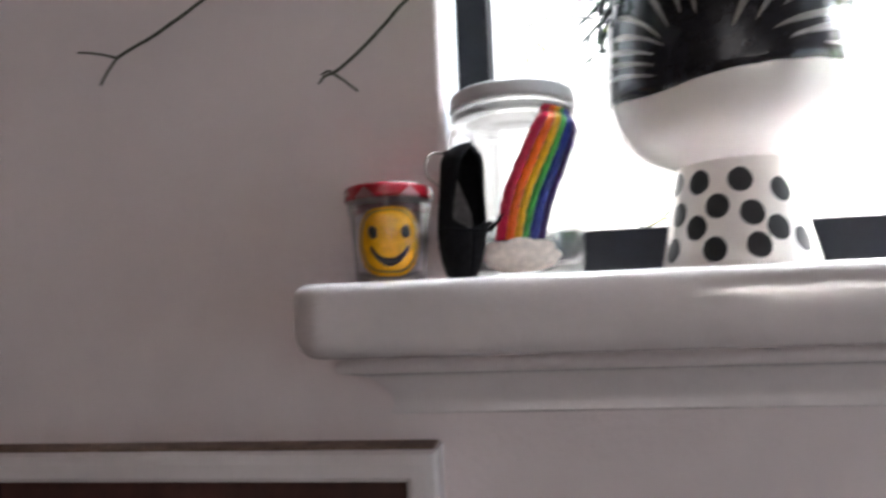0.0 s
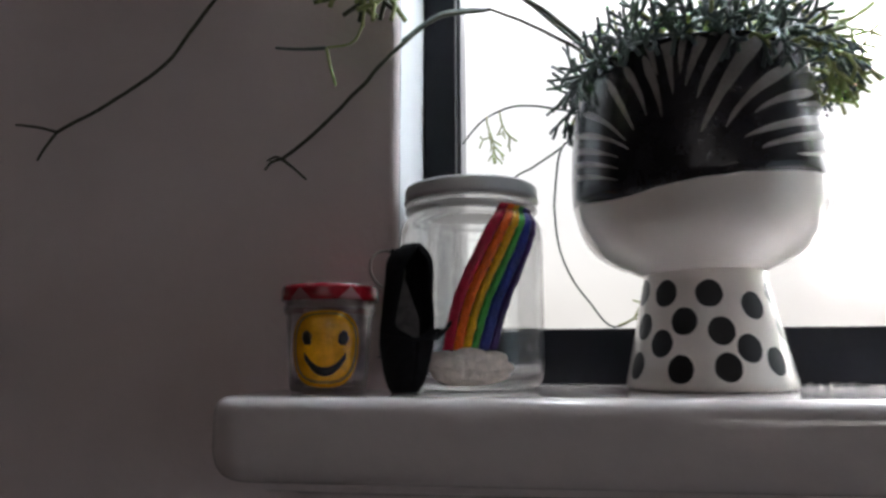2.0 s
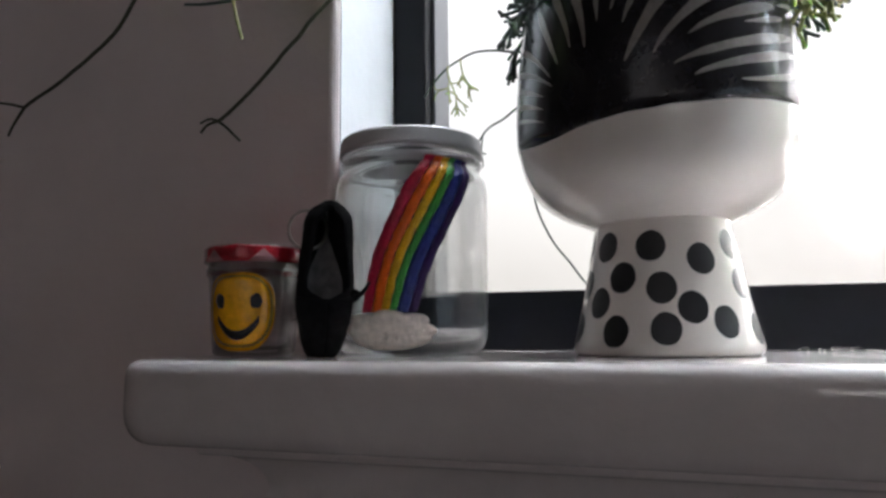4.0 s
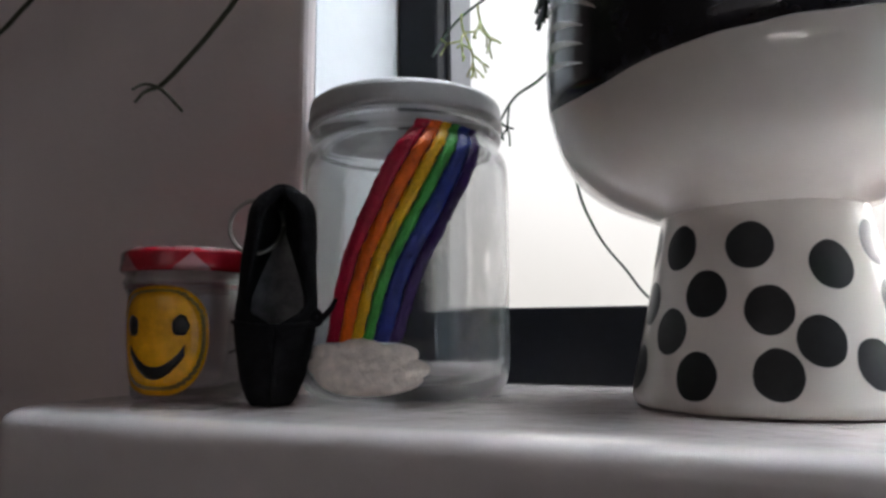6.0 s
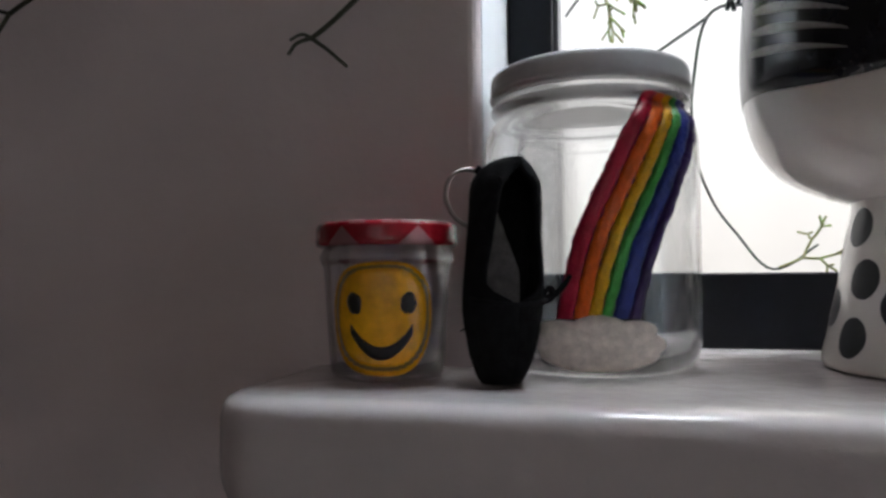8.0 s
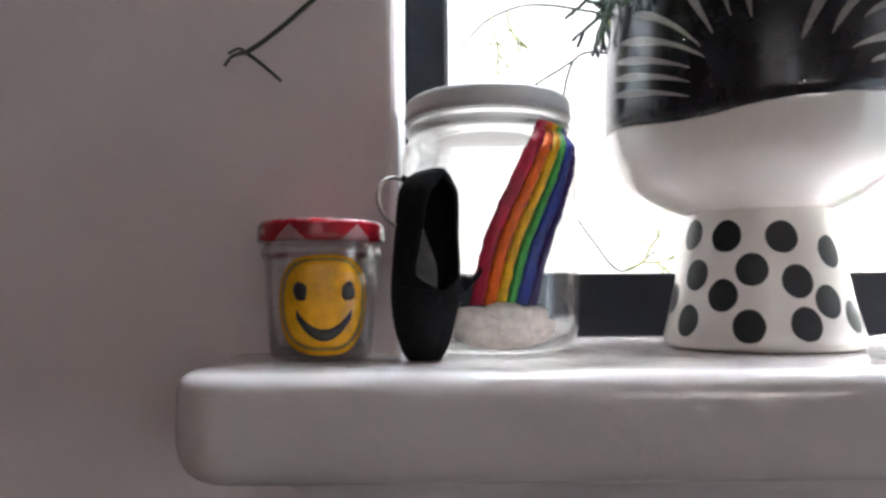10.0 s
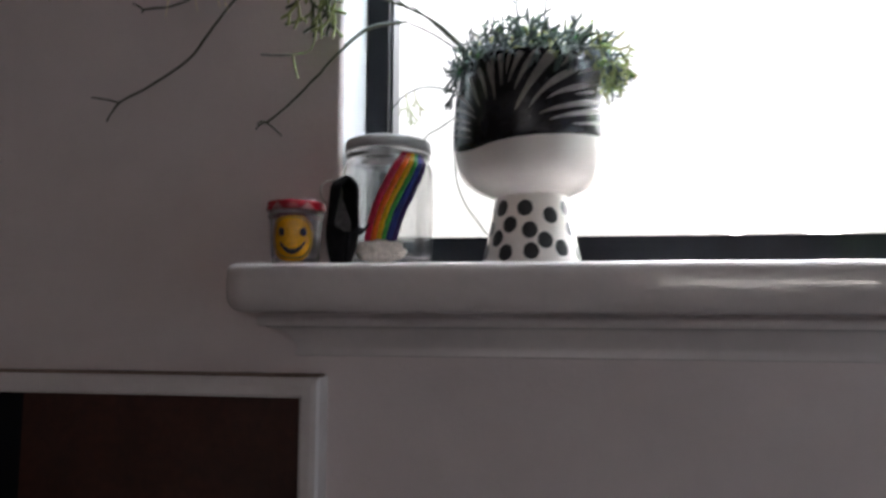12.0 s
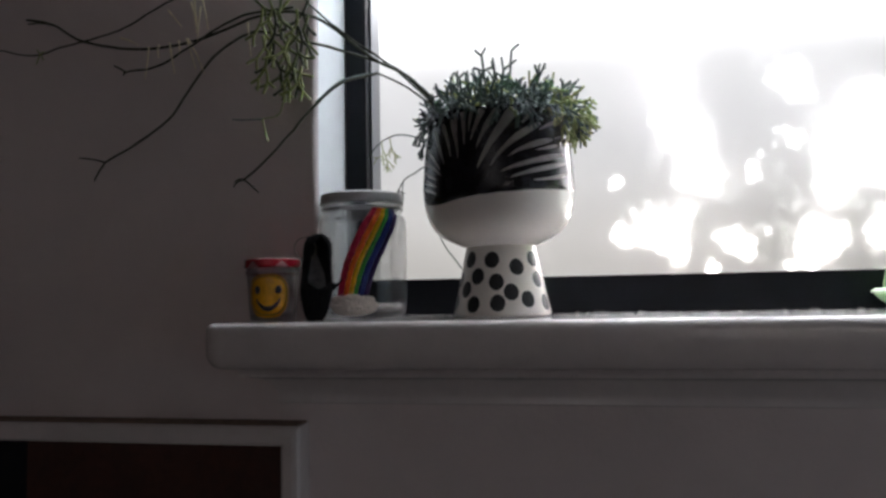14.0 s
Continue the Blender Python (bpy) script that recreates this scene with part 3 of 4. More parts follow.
outer = smooth_profile([(0.0255, 0.0), (0.0300, 0.0008), (0.0328, 0.0035), (0.0344, 0.0085), (0.0347, 0.015), (0.0347, 0.045), (0.0347, 0.068), (0.0343, 0.0755), (0.0326, 0.0795), (0.0311, 0.0815), (0.0310, 0.0828), (0.0324, 0.0842), (0.0325, 0.0856), (0.0312, 0.0868), (0.0306, 0.0880), (0.0305, 0.0930), (0.0303, 0.0950)], 3)
inner = smooth_profile([(0.0292, 0.0950), (0.0292, 0.0860), (0.0302, 0.0815), (0.0325, 0.0755), (0.0333, 0.066), (0.0333, 0.020), (0.0328, 0.0100), (0.0300, 0.0048), (0.0220, 0.0036), (0.0060, 0.0044)], 3)
part("glass_body", lathe(JX, JY, [(r, SILL + 0.0003 + h) for r, h in outer + inner], 96), GLASS, jar)
part("lid", lathe(JX, JY, [(0.0307, SILL + 0.0890), (0.0318, SILL + 0.0884), (0.0328, SILL + 0.0888), (0.0331, SILL + 0.0900), (0.0327, SILL + 0.0912), (0.0326, SILL + 0.0948), (0.0322, SILL + 0.0962), (0.0311, SILL + 0.0970), (0.0298, SILL + 0.0969), (0.0282, SILL + 0.0963), (0.005, SILL + 0.0964)], 96), LID_GREY, jar, "pale grey metal screw lid")
o_pts = [(r, SILL + h) for r, h in outer]


def jar_radius(z):
    for (r0, z0), (r1, z1) in zip(o_pts, o_pts[1:]):
        if z0 <= z <= z1 and z1 > z0:
            return r0 + (r1 - r0) * (z - z0) / (z1 - z0)
    return 0.0304


jar_at = on_body(JX, JY, jar_radius)
N = 26
left_line = spline([(-15.8, 1.0425, 0), (-7.8, 1.0643, 0), (5.2, 1.0826, 0), (17.5, 1.0972, 0), (31.0, 1.1085, 0)], 12)
right_line = spline([(23.5, 1.0425, 0), (33.0, 1.0610, 0), (48.5, 1.0795, 0), (62.5, 1.0955, 0), (70.0, 1.1075, 0)], 12)
cuts = [0.0, 0.20, 0.37, 0.52, 0.66, 0.86, 1.0]
rainbow = part("rainbow", ribbon_patch(jar_at, [tuple(p[:2]) for p in left_line], [tuple(p[:2]) for p in right_line], 0.0002, 14, 1.5, 2), STRIPES[5], jar, "painted rainbow in raised glossy stripes")
on_rainbow = on_body(JX, JY, lambda z: jar_radius(z) + 0.0002)
for k, mat in enumerate(STRIPES):
    mixed = lambda s: [(a.x + (b.x - a.x) * s, a.y + (b.y - a.y) * s) for a, b in zip(left_line, right_line)]
    part("stripe", ribbon_patch(on_rainbow, mixed(cuts[k] + 0.001), mixed(cuts[k + 1] - 0.001), 0.0009, 6, 1.1, k + 20), mat, rainbow, mat.name.replace("_paint", "").replace("_stripe", "") + " painted stripe")


def cloud_shape(th):
    """A flat-bottomed puff with round lobes along the top and ends."""
    lobes = 0.86 + 0.15 * abs(math.cos(4.0 * th)) if math.sin(th) > -0.35 else 0.93
    return lobes / (abs(math.cos(th)) ** 2.6 + abs(math.sin(th)) ** 2.6) ** (1 / 2.6)


part("cloud", blob_patch(on_body(JX, JY, lambda z: jar_radius(z) + 0.0005), 4.0, 1.0350, 33, 0.0083, 0.0017, 96, 16, 0.08, 31, cloud_shape, lumps=0.4), CLOUD, jar, "rough off-white painted cloud")

# ---- tiny black shoe on a key ring, standing on its toe ----
HX, HY = 0.0035, 0.5015
shoe = thing("shoe_key_ring", (HX, HY, SILL), "tiny black felt shoe with strap and steel key ring", "key ring")
TURN = radians(33)
LEN = 0.0622


def shoe_xf(p):
    x, y, z = p
    x += 0.0022 * (z / LEN - 0.3)
    return (HX + x * math.cos(TURN) - y * math.sin(TURN), HY + x * math.sin(TURN) + y * math.cos(TURN), SILL + z)


def shoe_size(s):
    """Half width and half depth along the shoe, toe at 0 and heel at 1."""
    g = min(1.0, s / 0.38)
    w = 0.0112 * (0.70 + 0.30 * g * g * (3 - 2 * g)) * (1 - 0.20 * max(0.0, (s - 0.42) / 0.58))
    if s < 0.12:
        w *= 0.66 + 0.34 * math.sqrt(s / 0.12)
    if s > 0.87:
        w *= math.sqrt(max(0.0, 1 - ((s - 0.87) / 0.132) ** 2)) * 0.72 + 0.28
    d = 0.0066 + 0.0034 * min(1.0, s / 0.22)
    if s < 0.12:
        d *= 0.75 + 0.25 * math.sqrt(s / 0.12)
    if s > 0.93:
        d *= 0.86
    return max(w, 0.0035), d


def shoe_shell(scale, back_only, opening):
    rows = []
    ns, na = 34, 30
    for i in range(ns + 1):
        s = i / ns
        w, d = shoe_size(s)
        o = 0.0
        if opening and 0.36 < s < 0.97:
            o = 0.86 * math.sin(min(1.0, (s - 0.36) / 0.10) * math.pi / 2) * (1 - 0.42 * max(0.0, (s - 0.50) / 0.47)) * (1.0 if s < 0.86 else math.cos((s - 0.86) / 0.11 * math.pi / 2))
        lim = math.pi - max(o, 0.004)
        if back_only:
            lim = 0.95 * (1.0 if s < 0.5 else max(0.05, 1 - (s - 0.5) / 0.36))
        row = []
        for j in range(na + 1):
            a = -lim + 2 * lim * j / na
            wob = 1 + 0.03 * noise.noise((a * 1.3, s * 7, 2.0))
            row.append(shoe_xf((math.sin(a) * w * scale * wob, math.cos(a) * d * scale * wob, 0.0006 + s * LEN)))
        rows.append(row)
    return grid(rows)


upper = part("upper", shoe_shell(1.0, False, True), FELT, shoe)
m = upper.modifiers.new("thickness", "SOLIDIFY")
m.thickness, m.offset = 0.0014, 0.0
for s, cap_name in ((0.0, "toe_cap"), (1.0, "heel_cap")):
    w, d = shoe_size(s)
    cap = bmesh.new()
    cap.faces.new([cap.verts.new(shoe_xf((math.sin(a) * w * 1.05, math.cos(a) * d * 1.05, 0.0002 + s * (LEN + 0.0004)))) for a in (2 * math.pi * k / 24 for k in range(24))])
    c = part(cap_name, cap, FELT, shoe)
    m = c.modifiers.new("thickness", "SOLIDIFY")
    m.thickness = 0.0008
part("lining", shoe_shell(0.86, True, False), LINING, shoe, "grey cloth lining")
sole = []
for i in range(25):
    s = i / 24
    w, d = shoe_size(s)
    sole.append([shoe_xf((math.sin(a) * w * 1.07, (math.cos(a) * d + 0.0012) if abs(a) < 1.0 else math.cos(a) * d, 0.0004 + s * LEN)) for a in [-1.15 + 2.3 * k / 10 for k in range(11)]])
so = part("sole", grid(sole), FELT, shoe)
m = so.modifiers.new("thickness", "SOLIDIFY")
m.thickness = 0.0015
w, d = shoe_size(0.42)
strap = [shoe_xf((math.sin(a) * (w + 0.0012), math.cos(a) * (d + 0.0012), 0.0245 + 0.002 * math.cos(a))) for a in [math.pi * 0.56 + math.pi * 0.84 * k / 18 for k in range(19)]]
part("strap", tube(strap, 0.0008, 6), FELT, shoe, "narrow black strap")
knot = [shoe_xf(p) for p in ((0.0095, -0.0042, 0.0240), (0.0125, -0.0060, 0.0245), (0.0155, -0.0075, 0.0275), (0.0172, -0.0082, 0.0305))]
part("strap_end", tube(spline(knot, 4), 0.0011, 6, 0.7), FELT, shoe, "loose black tie end")
knot = [shoe_xf(p) for p in ((0.0098, -0.0045, 0.0245), (0.0118, -0.0062, 0.0270), (0.0128, -0.0058, 0.0240), (0.0105, -0.0045, 0.0228))]
part("strap_knot", tube(spline(knot, 4), 0.0009, 6), FELT, shoe)
part("thread", tube([shoe_xf(p) for p in ((-0.0085, 0.001, 0.0165), (-0.0112, 0.0, 0.0158), (-0.0128, 0.0005, 0.0150))], 0.0005, 5, 0.4), FELT, shoe, "loose black thread")
ring = [shoe_xf((-0.0078 + 0.0080 * math.cos(a), 0.0068 + 0.003 * math.sin(a), 0.0535 + 0.0088 * math.sin(a))) for a in (2 * math.pi * k / 40 for k in range(41))]
part("key_ring", tube(ring, 0.0007, 6), STEEL, shoe, "thin steel split ring")
part("ring_tab", tube([shoe_xf(p) for p in ((-0.0030, 0.0062, 0.0600), (-0.0065, 0.0068, 0.0622))], 0.0012, 8), FELT, shoe)

# ---- planter: a bowl head on a spotted conical foot ----
PXC, PYC = 0.1373, 0.5450
BXC = 0.1361  # the bowl sits a little off the foot's axis
planter = thing("planter", (PXC, PYC, SILL), "white glazed bowl planter with black brushwork on a spotted foot", "planter")
foot = [(0.0340, 0.0), (0.0362, 0.0004), (0.0371, 0.0022), (0.0369, 0.0050), (0.0352, 0.0120), (0.0322, 0.0260), (0.0292, 0.0410), (0.0274, 0.0500), (0.0272, 0.0530)]
bowl = [(0.0272, 0.0530), (0.0310, 0.0545), (0.0402, 0.0585), (0.0481, 0.0642), (0.0537, 0.0725), (0.0569, 0.0833), (0.0580, 0.0940), (0.0578, 0.1060), (0.0566, 0.1220), (0.0549, 0.1360), (0.0535, 0.1440), (0.0526, 0.1482), (0.0518, 0.1500)]
inside = [(0.0502, 0.1496), (0.0512, 0.1430), (0.0538, 0.1220), (0.0558, 0.1000), (0.0480, 0.0760), (0.0300, 0.0640), (0.0050, 0.0630)]
foot_prof, bowl_prof = smooth_profile(foot, 4), smooth_profile(bowl, 5)
part("foot", lathe(PXC, PYC, [(r, SILL + 0.0002 + h) for r, h in foot_prof] + [(0.024, SILL + 0.0535)], 96), CERAMIC, planter, "white glazed conical foot")
part("bowl", lathe(BXC, PYC, [(0.024, SILL + 0.0528)] + [(r, SILL + h) for r, h in bowl_prof + smooth_profile(inside, 3)], 112), CERAMIC, planter, "white glazed bowl")


def radius_from(profile):
    pts = [(r, SILL + h) for r, h in profile]

    def at(z):
        if z <= pts[0][1]:
            return pts[0][0]
        for (r0, z0), (r1, z1) in zip(pts, pts[1:]):
            if z0 <= z <= z1 and z1 > z0:
                return r0 + (r1 - r0) * (z - z0) / (z1 - z0)
        return pts[-1][0]
    return at


foot_at, bowl_at = on_body(PXC, PYC, radius_from(foot_prof)), on_body(BXC, PYC, radius_from(bowl_prof))
SPOTS = [(-9.0, 1.0665), (26.6, 1.0611), (-2.1, 1.0502), (-0.3, 1.0350), (-46.8, 1.0674), (-29.2, 1.0546), (-31.2, 1.0341), (16.5, 1.0428), (37.3, 1.0374), (68.0, 1.0349),
         (57.0, 1.0672), (60.0, 1.0520), (-47.0, 1.0452), (-79.0, 1.0690), (-68.5, 1.0530), (-71.0, 1.0355), (-95.0, 1.0440), (92.0, 1.0600), (100.0, 1.0400),
         (-112.0, 1.0640), (-120.0, 1.0370), (128.0, 1.0650), (135.0, 1.0360), (-146.0, 1.0520), (160.0, 1.0520), (178.0, 1.0360), (180.0, 1.0680)]
for k, (a, z) in enumerate(SPOTS):
    r = radius_from(foot_prof)(z)
    part("spot", blob_patch(foot_at, a, z, math.degrees(0.0056 / r), 0.0061, 0.00003, 36, 3, 0.035, k + 40, skin=0.0001, under=False), SPOT, planter)


def hair_edge(a):
    """Height of the lower edge of the black glaze round the bowl."""
    return 1.1113 + 7.5e-5 * max(0.0, min(a, 180 - a)) - 0.0045 * math.exp(-((a + 45) / 26) ** 2)


rows = []
for i in range(-1, 15):
    row = []
    for k in range(145):
        a = -180 + 360 * k / 144
        zb = hair_edge(a) + 0.0005 * noise.noise((a * 0.09, 1.0, 0.0))
        z = zb + (SILL + 0.1490 - zb) * max(i, 0) / 14
        row.append(bowl_at(a, z, -0.0002 if i < 0 else 0.00018))
    rows.append(row)
part("black_glaze", grid(rows), BLACK_GLAZE, planter, "black glazed band with brushed pale streaks")
TOP = SILL + 0.1475
part("rim", lathe(BXC, PYC, [(0.0511 + 0.0019 * math.cos(a), SILL + 0.1492 + 0.0016 * math.sin(a)) for a in (-0.6 + 4.3 * k / 10 for k in range(11))], 96, False), BLACK_GLAZE, planter, "black glazed rim")
# brushed streaks: root angle and height, middle, tip; half width at the widest
FAN_STREAKS = [((-9.0, 1.129), (2.5, 1.15), (19.5, TOP), 2.3), ((0.6, 1.1305), (15.0, 1.1475), (39.5, 1.162), 1.8), ((7.3, 1.126), (25.5, 1.1325), (61.0, 1.141), 1.5),
               ((14.0, 1.1215), (27.0, 1.1262), (62.0, 1.1345), 1.3), ((12.5, 1.1365), (26.2, 1.144), (50.0, 1.151), 1.5), ((30.3, 1.1205), (43.5, 1.1222), (64.0, 1.1268), 1.0),
               ((33.9, 1.1422), (42.8, 1.1442), (55.0, 1.1475), 0.9), ((24.0, 1.161), (29.0, 1.166), (35.0, TOP), 1.2), ((38.0, 1.157), (46.0, 1.161), (57.0, 1.165), 1.1),
               ((52.0, 1.152), (61.0, 1.1545), (73.0, 1.157), 1.0)]
CROWN_STREAKS = [((-9.4, 1.144), (-3.1, 1.158), (7.0, TOP), 1.6), ((-13.7, 1.15), (-10.5, 1.16), (-5.5, TOP), 1.4), ((-18.8, 1.147), (-20.0, 1.162), (-21.0, TOP), 1.5),
                 ((-23.7, 1.138), (-26.1, 1.152), (-31.5, 1.168), 1.4), ((-30.1, 1.14), (-34.3, 1.1535), (-41.0, 1.166), 1.2), ((-15.5, 1.156), (-15.0, 1.164), (-13.5, TOP), 1.0),
                 ((-25.0, 1.157), (-27.0, 1.165), (-29.0, TOP), 0.9)]
SIDE_STREAKS = [((-36.0, 1.135), (-42.5, 1.1485), (-51.0, 1.163), 1.2), ((-38.6, 1.127), (-55.0, 1.137), (-78.0, 1.144), 1.1), ((-40.0, 1.131), (-53.0, 1.144), (-70.0, 1.153), 1.0),
                ((-43.7, 1.1245), (-60.0, 1.1315), (-80.0, 1.137), 1.1), ((-44.0, 1.1195), (-60.0, 1.1255), (-81.0, 1.1305), 1.1), ((-44.3, 1.1145), (-62.0, 1.12), (-82.0, 1.124), 1.0)]
glaze_at = on_body(BXC, PYC, lambda z: radius_from(bowl_prof)(z) + 0.00018)
for k, (root, mid, tip, hw) in enumerate(FAN_STREAKS + CROWN_STREAKS + SIDE_STREAKS):
    # a curve through the three points, widest past its middle, cut off at the rim
    if tip[1] > TOP:
        tip = (mid[0] + (tip[0] - mid[0]) * (TOP - mid[1]) / (tip[1] - mid[1]), TOP)
    line = []
    for i in range(15):
        u = i / 14
        w0, w1, w2 = 2 * (u - 0.5) * (u - 1), 4 * u * (1 - u), 2 * u * (u - 0.5)
        line.append(tuple(w0 * root[c] + w1 * mid[c] + w2 * tip[c] for c in (0, 1)))
    l, r = [], []
    for i, (a, z) in enumerate(line):
        u = i / 14
        (ax, az), (bx, bz) = line[max(i - 1, 0)], line[min(i + 1, 14)]
        da, dz = bx - ax, (bz - az) * 1000
        ln = math.hypot(da, dz)
        fade = 1.0 if tip[1] >= TOP else 1 - 0.75 * max(0.0, (u - 0.7) / 0.3) ** 2
        h = hw * (0.12 + 1.65 * u ** 0.8) * fade * (1 + 0.2 * noise.noise((u * 4, k, 0)))
        l.append((a - h * dz / ln, z + 0.001 * h * da / ln))
        r.append((a + h * dz / ln, z - 0.001 * h * da / ln))
    part("streak", ribbon_patch(glaze_at, l, r, 0.00006, 3, 0.25, k + 60, False), STREAK, planter)
whole("potting_soil", lathe(PXC, PYC, [(0.004, SILL + 0.132), (0.0505, SILL + 0.1330), (0.0500, SILL + 0.1365), (0.03, SILL + 0.139), (0.004, SILL + 0.141)], 48), SOIL, "dark potting soil inside the planter", "soil", "", True)

# ---- jointed cactus in the planter, with long trailing stems ----
plant = thing("cactus_plant", (PXC, PYC, SILL + 0.1395), "jointed green cactus plant trailing out of the planter", "plant")
rng = random.Random(11)


def joint(bm, p, d, length, r):
    """One stem joint, slightly thicker at its ends."""
    q = p + d * length
    m1, m2 = p + d * length * 0.12, p + d * length * 0.88
    bend = Vector((rng.uniform(-1, 1), rng.uniform(-1, 1), rng.uniform(-1, 1))) * length * 0.05
    tube([p, m1 + bend * 0.3, p + d * length * 0.5 + bend, m2 + bend * 0.3, q], r, 6, 1.0, bm)
    return q


def turned(d, angle, spin):
    side = d.orthogonal().normalized()
    side = Matrix.Rotation(spin, 3, d) @ side
    return (Matrix.Rotation(angle, 3, side) @ d).normalized()


def sprig(start, d, length, r, depth, droop=0.0, bm=None, fork=(24, 52)):
    """A forking sprig of joints."""
    bm = bm or bmesh.new()
    d = Vector(d).normalized()
    p = joint(bm, Vector(start), d, length * rng.uniform(0.8, 1.2), r)
    if depth > 0:
        k = rng.choice((2, 2, 3))
        spin = rng.uniform(0, 6.28)
        for i in range(k):
            nd = turned(d, radians(rng.uniform(*fork)), spin + i * 6.28 / k + rng.uniform(-0.4, 0.4))
            nd = (nd + Vector((0, 0, -droop))).normalized()
            sprig(p, nd, length * rng.uniform(0.68, 0.92), r * 0.93, depth - 1 if rng.random() < 0.9 else 0, droop, bm, fork)
    return bm


def forked(p, d, length, r, depth, droop, bm, axis, spread=(26, 36)):
    """Even joints that fork in pairs, nearly in one plane."""
    p = joint(bm, Vector(p), d, length * rng.uniform(0.85, 1.15), r)
    if depth <= 0:
        return bm
    axis = (axis + Vector((rng.uniform(-1, 1), rng.uniform(-1, 1), rng.uniform(-1, 1))) * 0.45).normalized()
    for sign in (1, -1):
        if rng.random() < 0.12:
            continue
        nd = Matrix.Rotation(sign * radians(rng.uniform(*spread)), 3, axis) @ d
        forked(p, (nd + Vector((0, 0, -droop))).normalized(), length * rng.uniform(0.85, 1.0), r * 0.96, depth - 1, droop, bm, axis, spread)
    return bm


def tuft(p, d, length, r, depth, droop, mat, spread=(26, 36)):
    d = Vector(d).normalized()
    axis = Matrix.Rotation(rng.uniform(0, 6.28), 3, d) @ d.orthogonal().normalized()
    return part("sprig", forked(p, d, length, r, depth, droop, bmesh.new(), axis, spread), mat, plant)


# dome of forking joints over the soil
for k in range(92):
    a = 2.399963 * k
    f = math.sqrt((k + 0.5) / 92)
    p = (PXC + 0.046 * f * math.cos(a), PYC + 0.046 * f * math.sin(a), SILL + 0.1405)
    lean = f * rng.uniform(0.35, 1.05)
    d = (math.cos(a) * lean, math.sin(a) * lean, 1)
    tuft(p, d, rng.uniform(0.0095, 0.0130) * (1.36 - 0.58 * f), 0.00098, 3 if k % 5 else 4, 0.0, STEM if k % 6 else LIT_YOUNG, (30, 58))
# sprigs that bow over the rim, longest on one side
for k in range(54):
    a = 2 * math.pi * k / 54 + rng.uniform(-0.08, 0.08)
    over = max(0.0, math.cos(a + 0.2))
    p = (PXC + 0.047 * math.cos(a), PYC + 0.047 * math.sin(a), SILL + 0.1500)
    d = (math.cos(a), math.sin(a), rng.uniform(-0.1, 0.6))
    tuft(p, d, 0.0058 + 0.0026 * over, 0.00098, 2 + round(1.7 * over), 0.34, LIT_YOUNG if over > 0.7 and k % 2 else STEM, (28, 52))
for dy, dz, long in ((-0.016, 0.001, 0.0074), (-0.004, -0.002, 0.0082), (0.008, 0.0, 0.0080), (0.018, -0.001, 0.0070)):
    tuft((PXC - 0.0485, PYC + dy, SILL + 0.1500 + dz), (-0.55, 0.3 * dy / 0.016, -0.55), long, 0.00098, 3, 0.45, STEM, (28, 52))
for dy, long in ((-0.020, 0.0088), (-0.008, 0.0098), (0.006, 0.0090)):
    tuft((PXC + 0.0490, PYC + dy, SILL + 0.1500), (0.6, -0.4, -0.35), long, 0.00098, 3, 0.42, LIT_YOUNG, (28, 52))
# taller spikes with small crowns
for dx, dy, h, lean, arms in ((-0.0090, -0.012, 0.059, -0.02, 4), (0.0085, -0.006, 0.063, 0.06, 1), (0.0260, -0.012, 0.042, 0.16, 2), (0.0400, -0.010, 0.034, 0.36, 3), (-0.0260, -0.010, 0.044, -0.05, 2),
                              (-0.0330, -0.004, 0.032, -0.25, 2), (0.0020, 0.010, 0.040, 0.03, 2)):
    b = bmesh.new()
    d = Vector((lean, -0.05, 1)).normalized()
    low = Vector((PXC + dx, PYC + dy, SILL + 0.1405))
    q = joint(b, low, d, h, 0.00105)
    for n in range(arms):
        side = (-1) ** n
        base = low + d * h * (0.80 if n >= 2 else 1.0)
        joint(b, base, Vector((side * rng.uniform(0.45, 1.1) + lean, rng.uniform(-0.4, 0.4), 1.0 if n < 2 else 0.35)).normalized(), rng.uniform(0.006, 0.0085), 0.00098)
    part("sprig", b, STEM, plant)


def stem(points, r, mat=OLD_STEM, taper=0.75, name="stem"):
    line = spline(points, 6)
    line = [p + Vector((noise.noise(p * 90), noise.noise(p * 90 + Vector((5, 0, 0))), noise.noise(p * 90 + Vector((9, 0, 0))))) * 0.0006 for p in line]
    return part(name, tube(line, r, 7, taper), mat, plant)


ROOT = (PXC - 0.030, PYC - 0.004, SILL + 0.147)
# long stem that hangs to a fork against the wall
stem([ROOT, (0.0859, 0.5410, 1.1909), (0.0634, 0.5500, 1.2103), (0.0380, 0.5530, 1.2249)], 0.0011)
stem([(0.0380, 0.5530, 1.2249), (0.0110, 0.5350, 1.2119), (-0.0092, 0.5250, 1.1898), (-0.0218, 0.5210, 1.1737), (-0.0447, 0.5190, 1.1497), (-0.0622, 0.5178, 1.1355)], 0.0012)
stem([(0.0380, 0.5530, 1.2249), (0.0266, 0.5460, 1.2221), (0.0110, 0.5350, 1.2133), (-0.0037, 0.5230, 1.1957)], 0.0010, STEM)
stem([(-0.0622, 0.5178, 1.1355), (-0.0666, 0.5150, 1.1330), (-0.0689, 0.5130, 1.1292)], 0.0008, OLD_STEM)
stem([(-0.0622, 0.5178, 1.1355), (-0.0631, 0.5120, 1.1346), (-0.0659, 0.5090, 1.1320)], 0.0007, OLD_STEM)
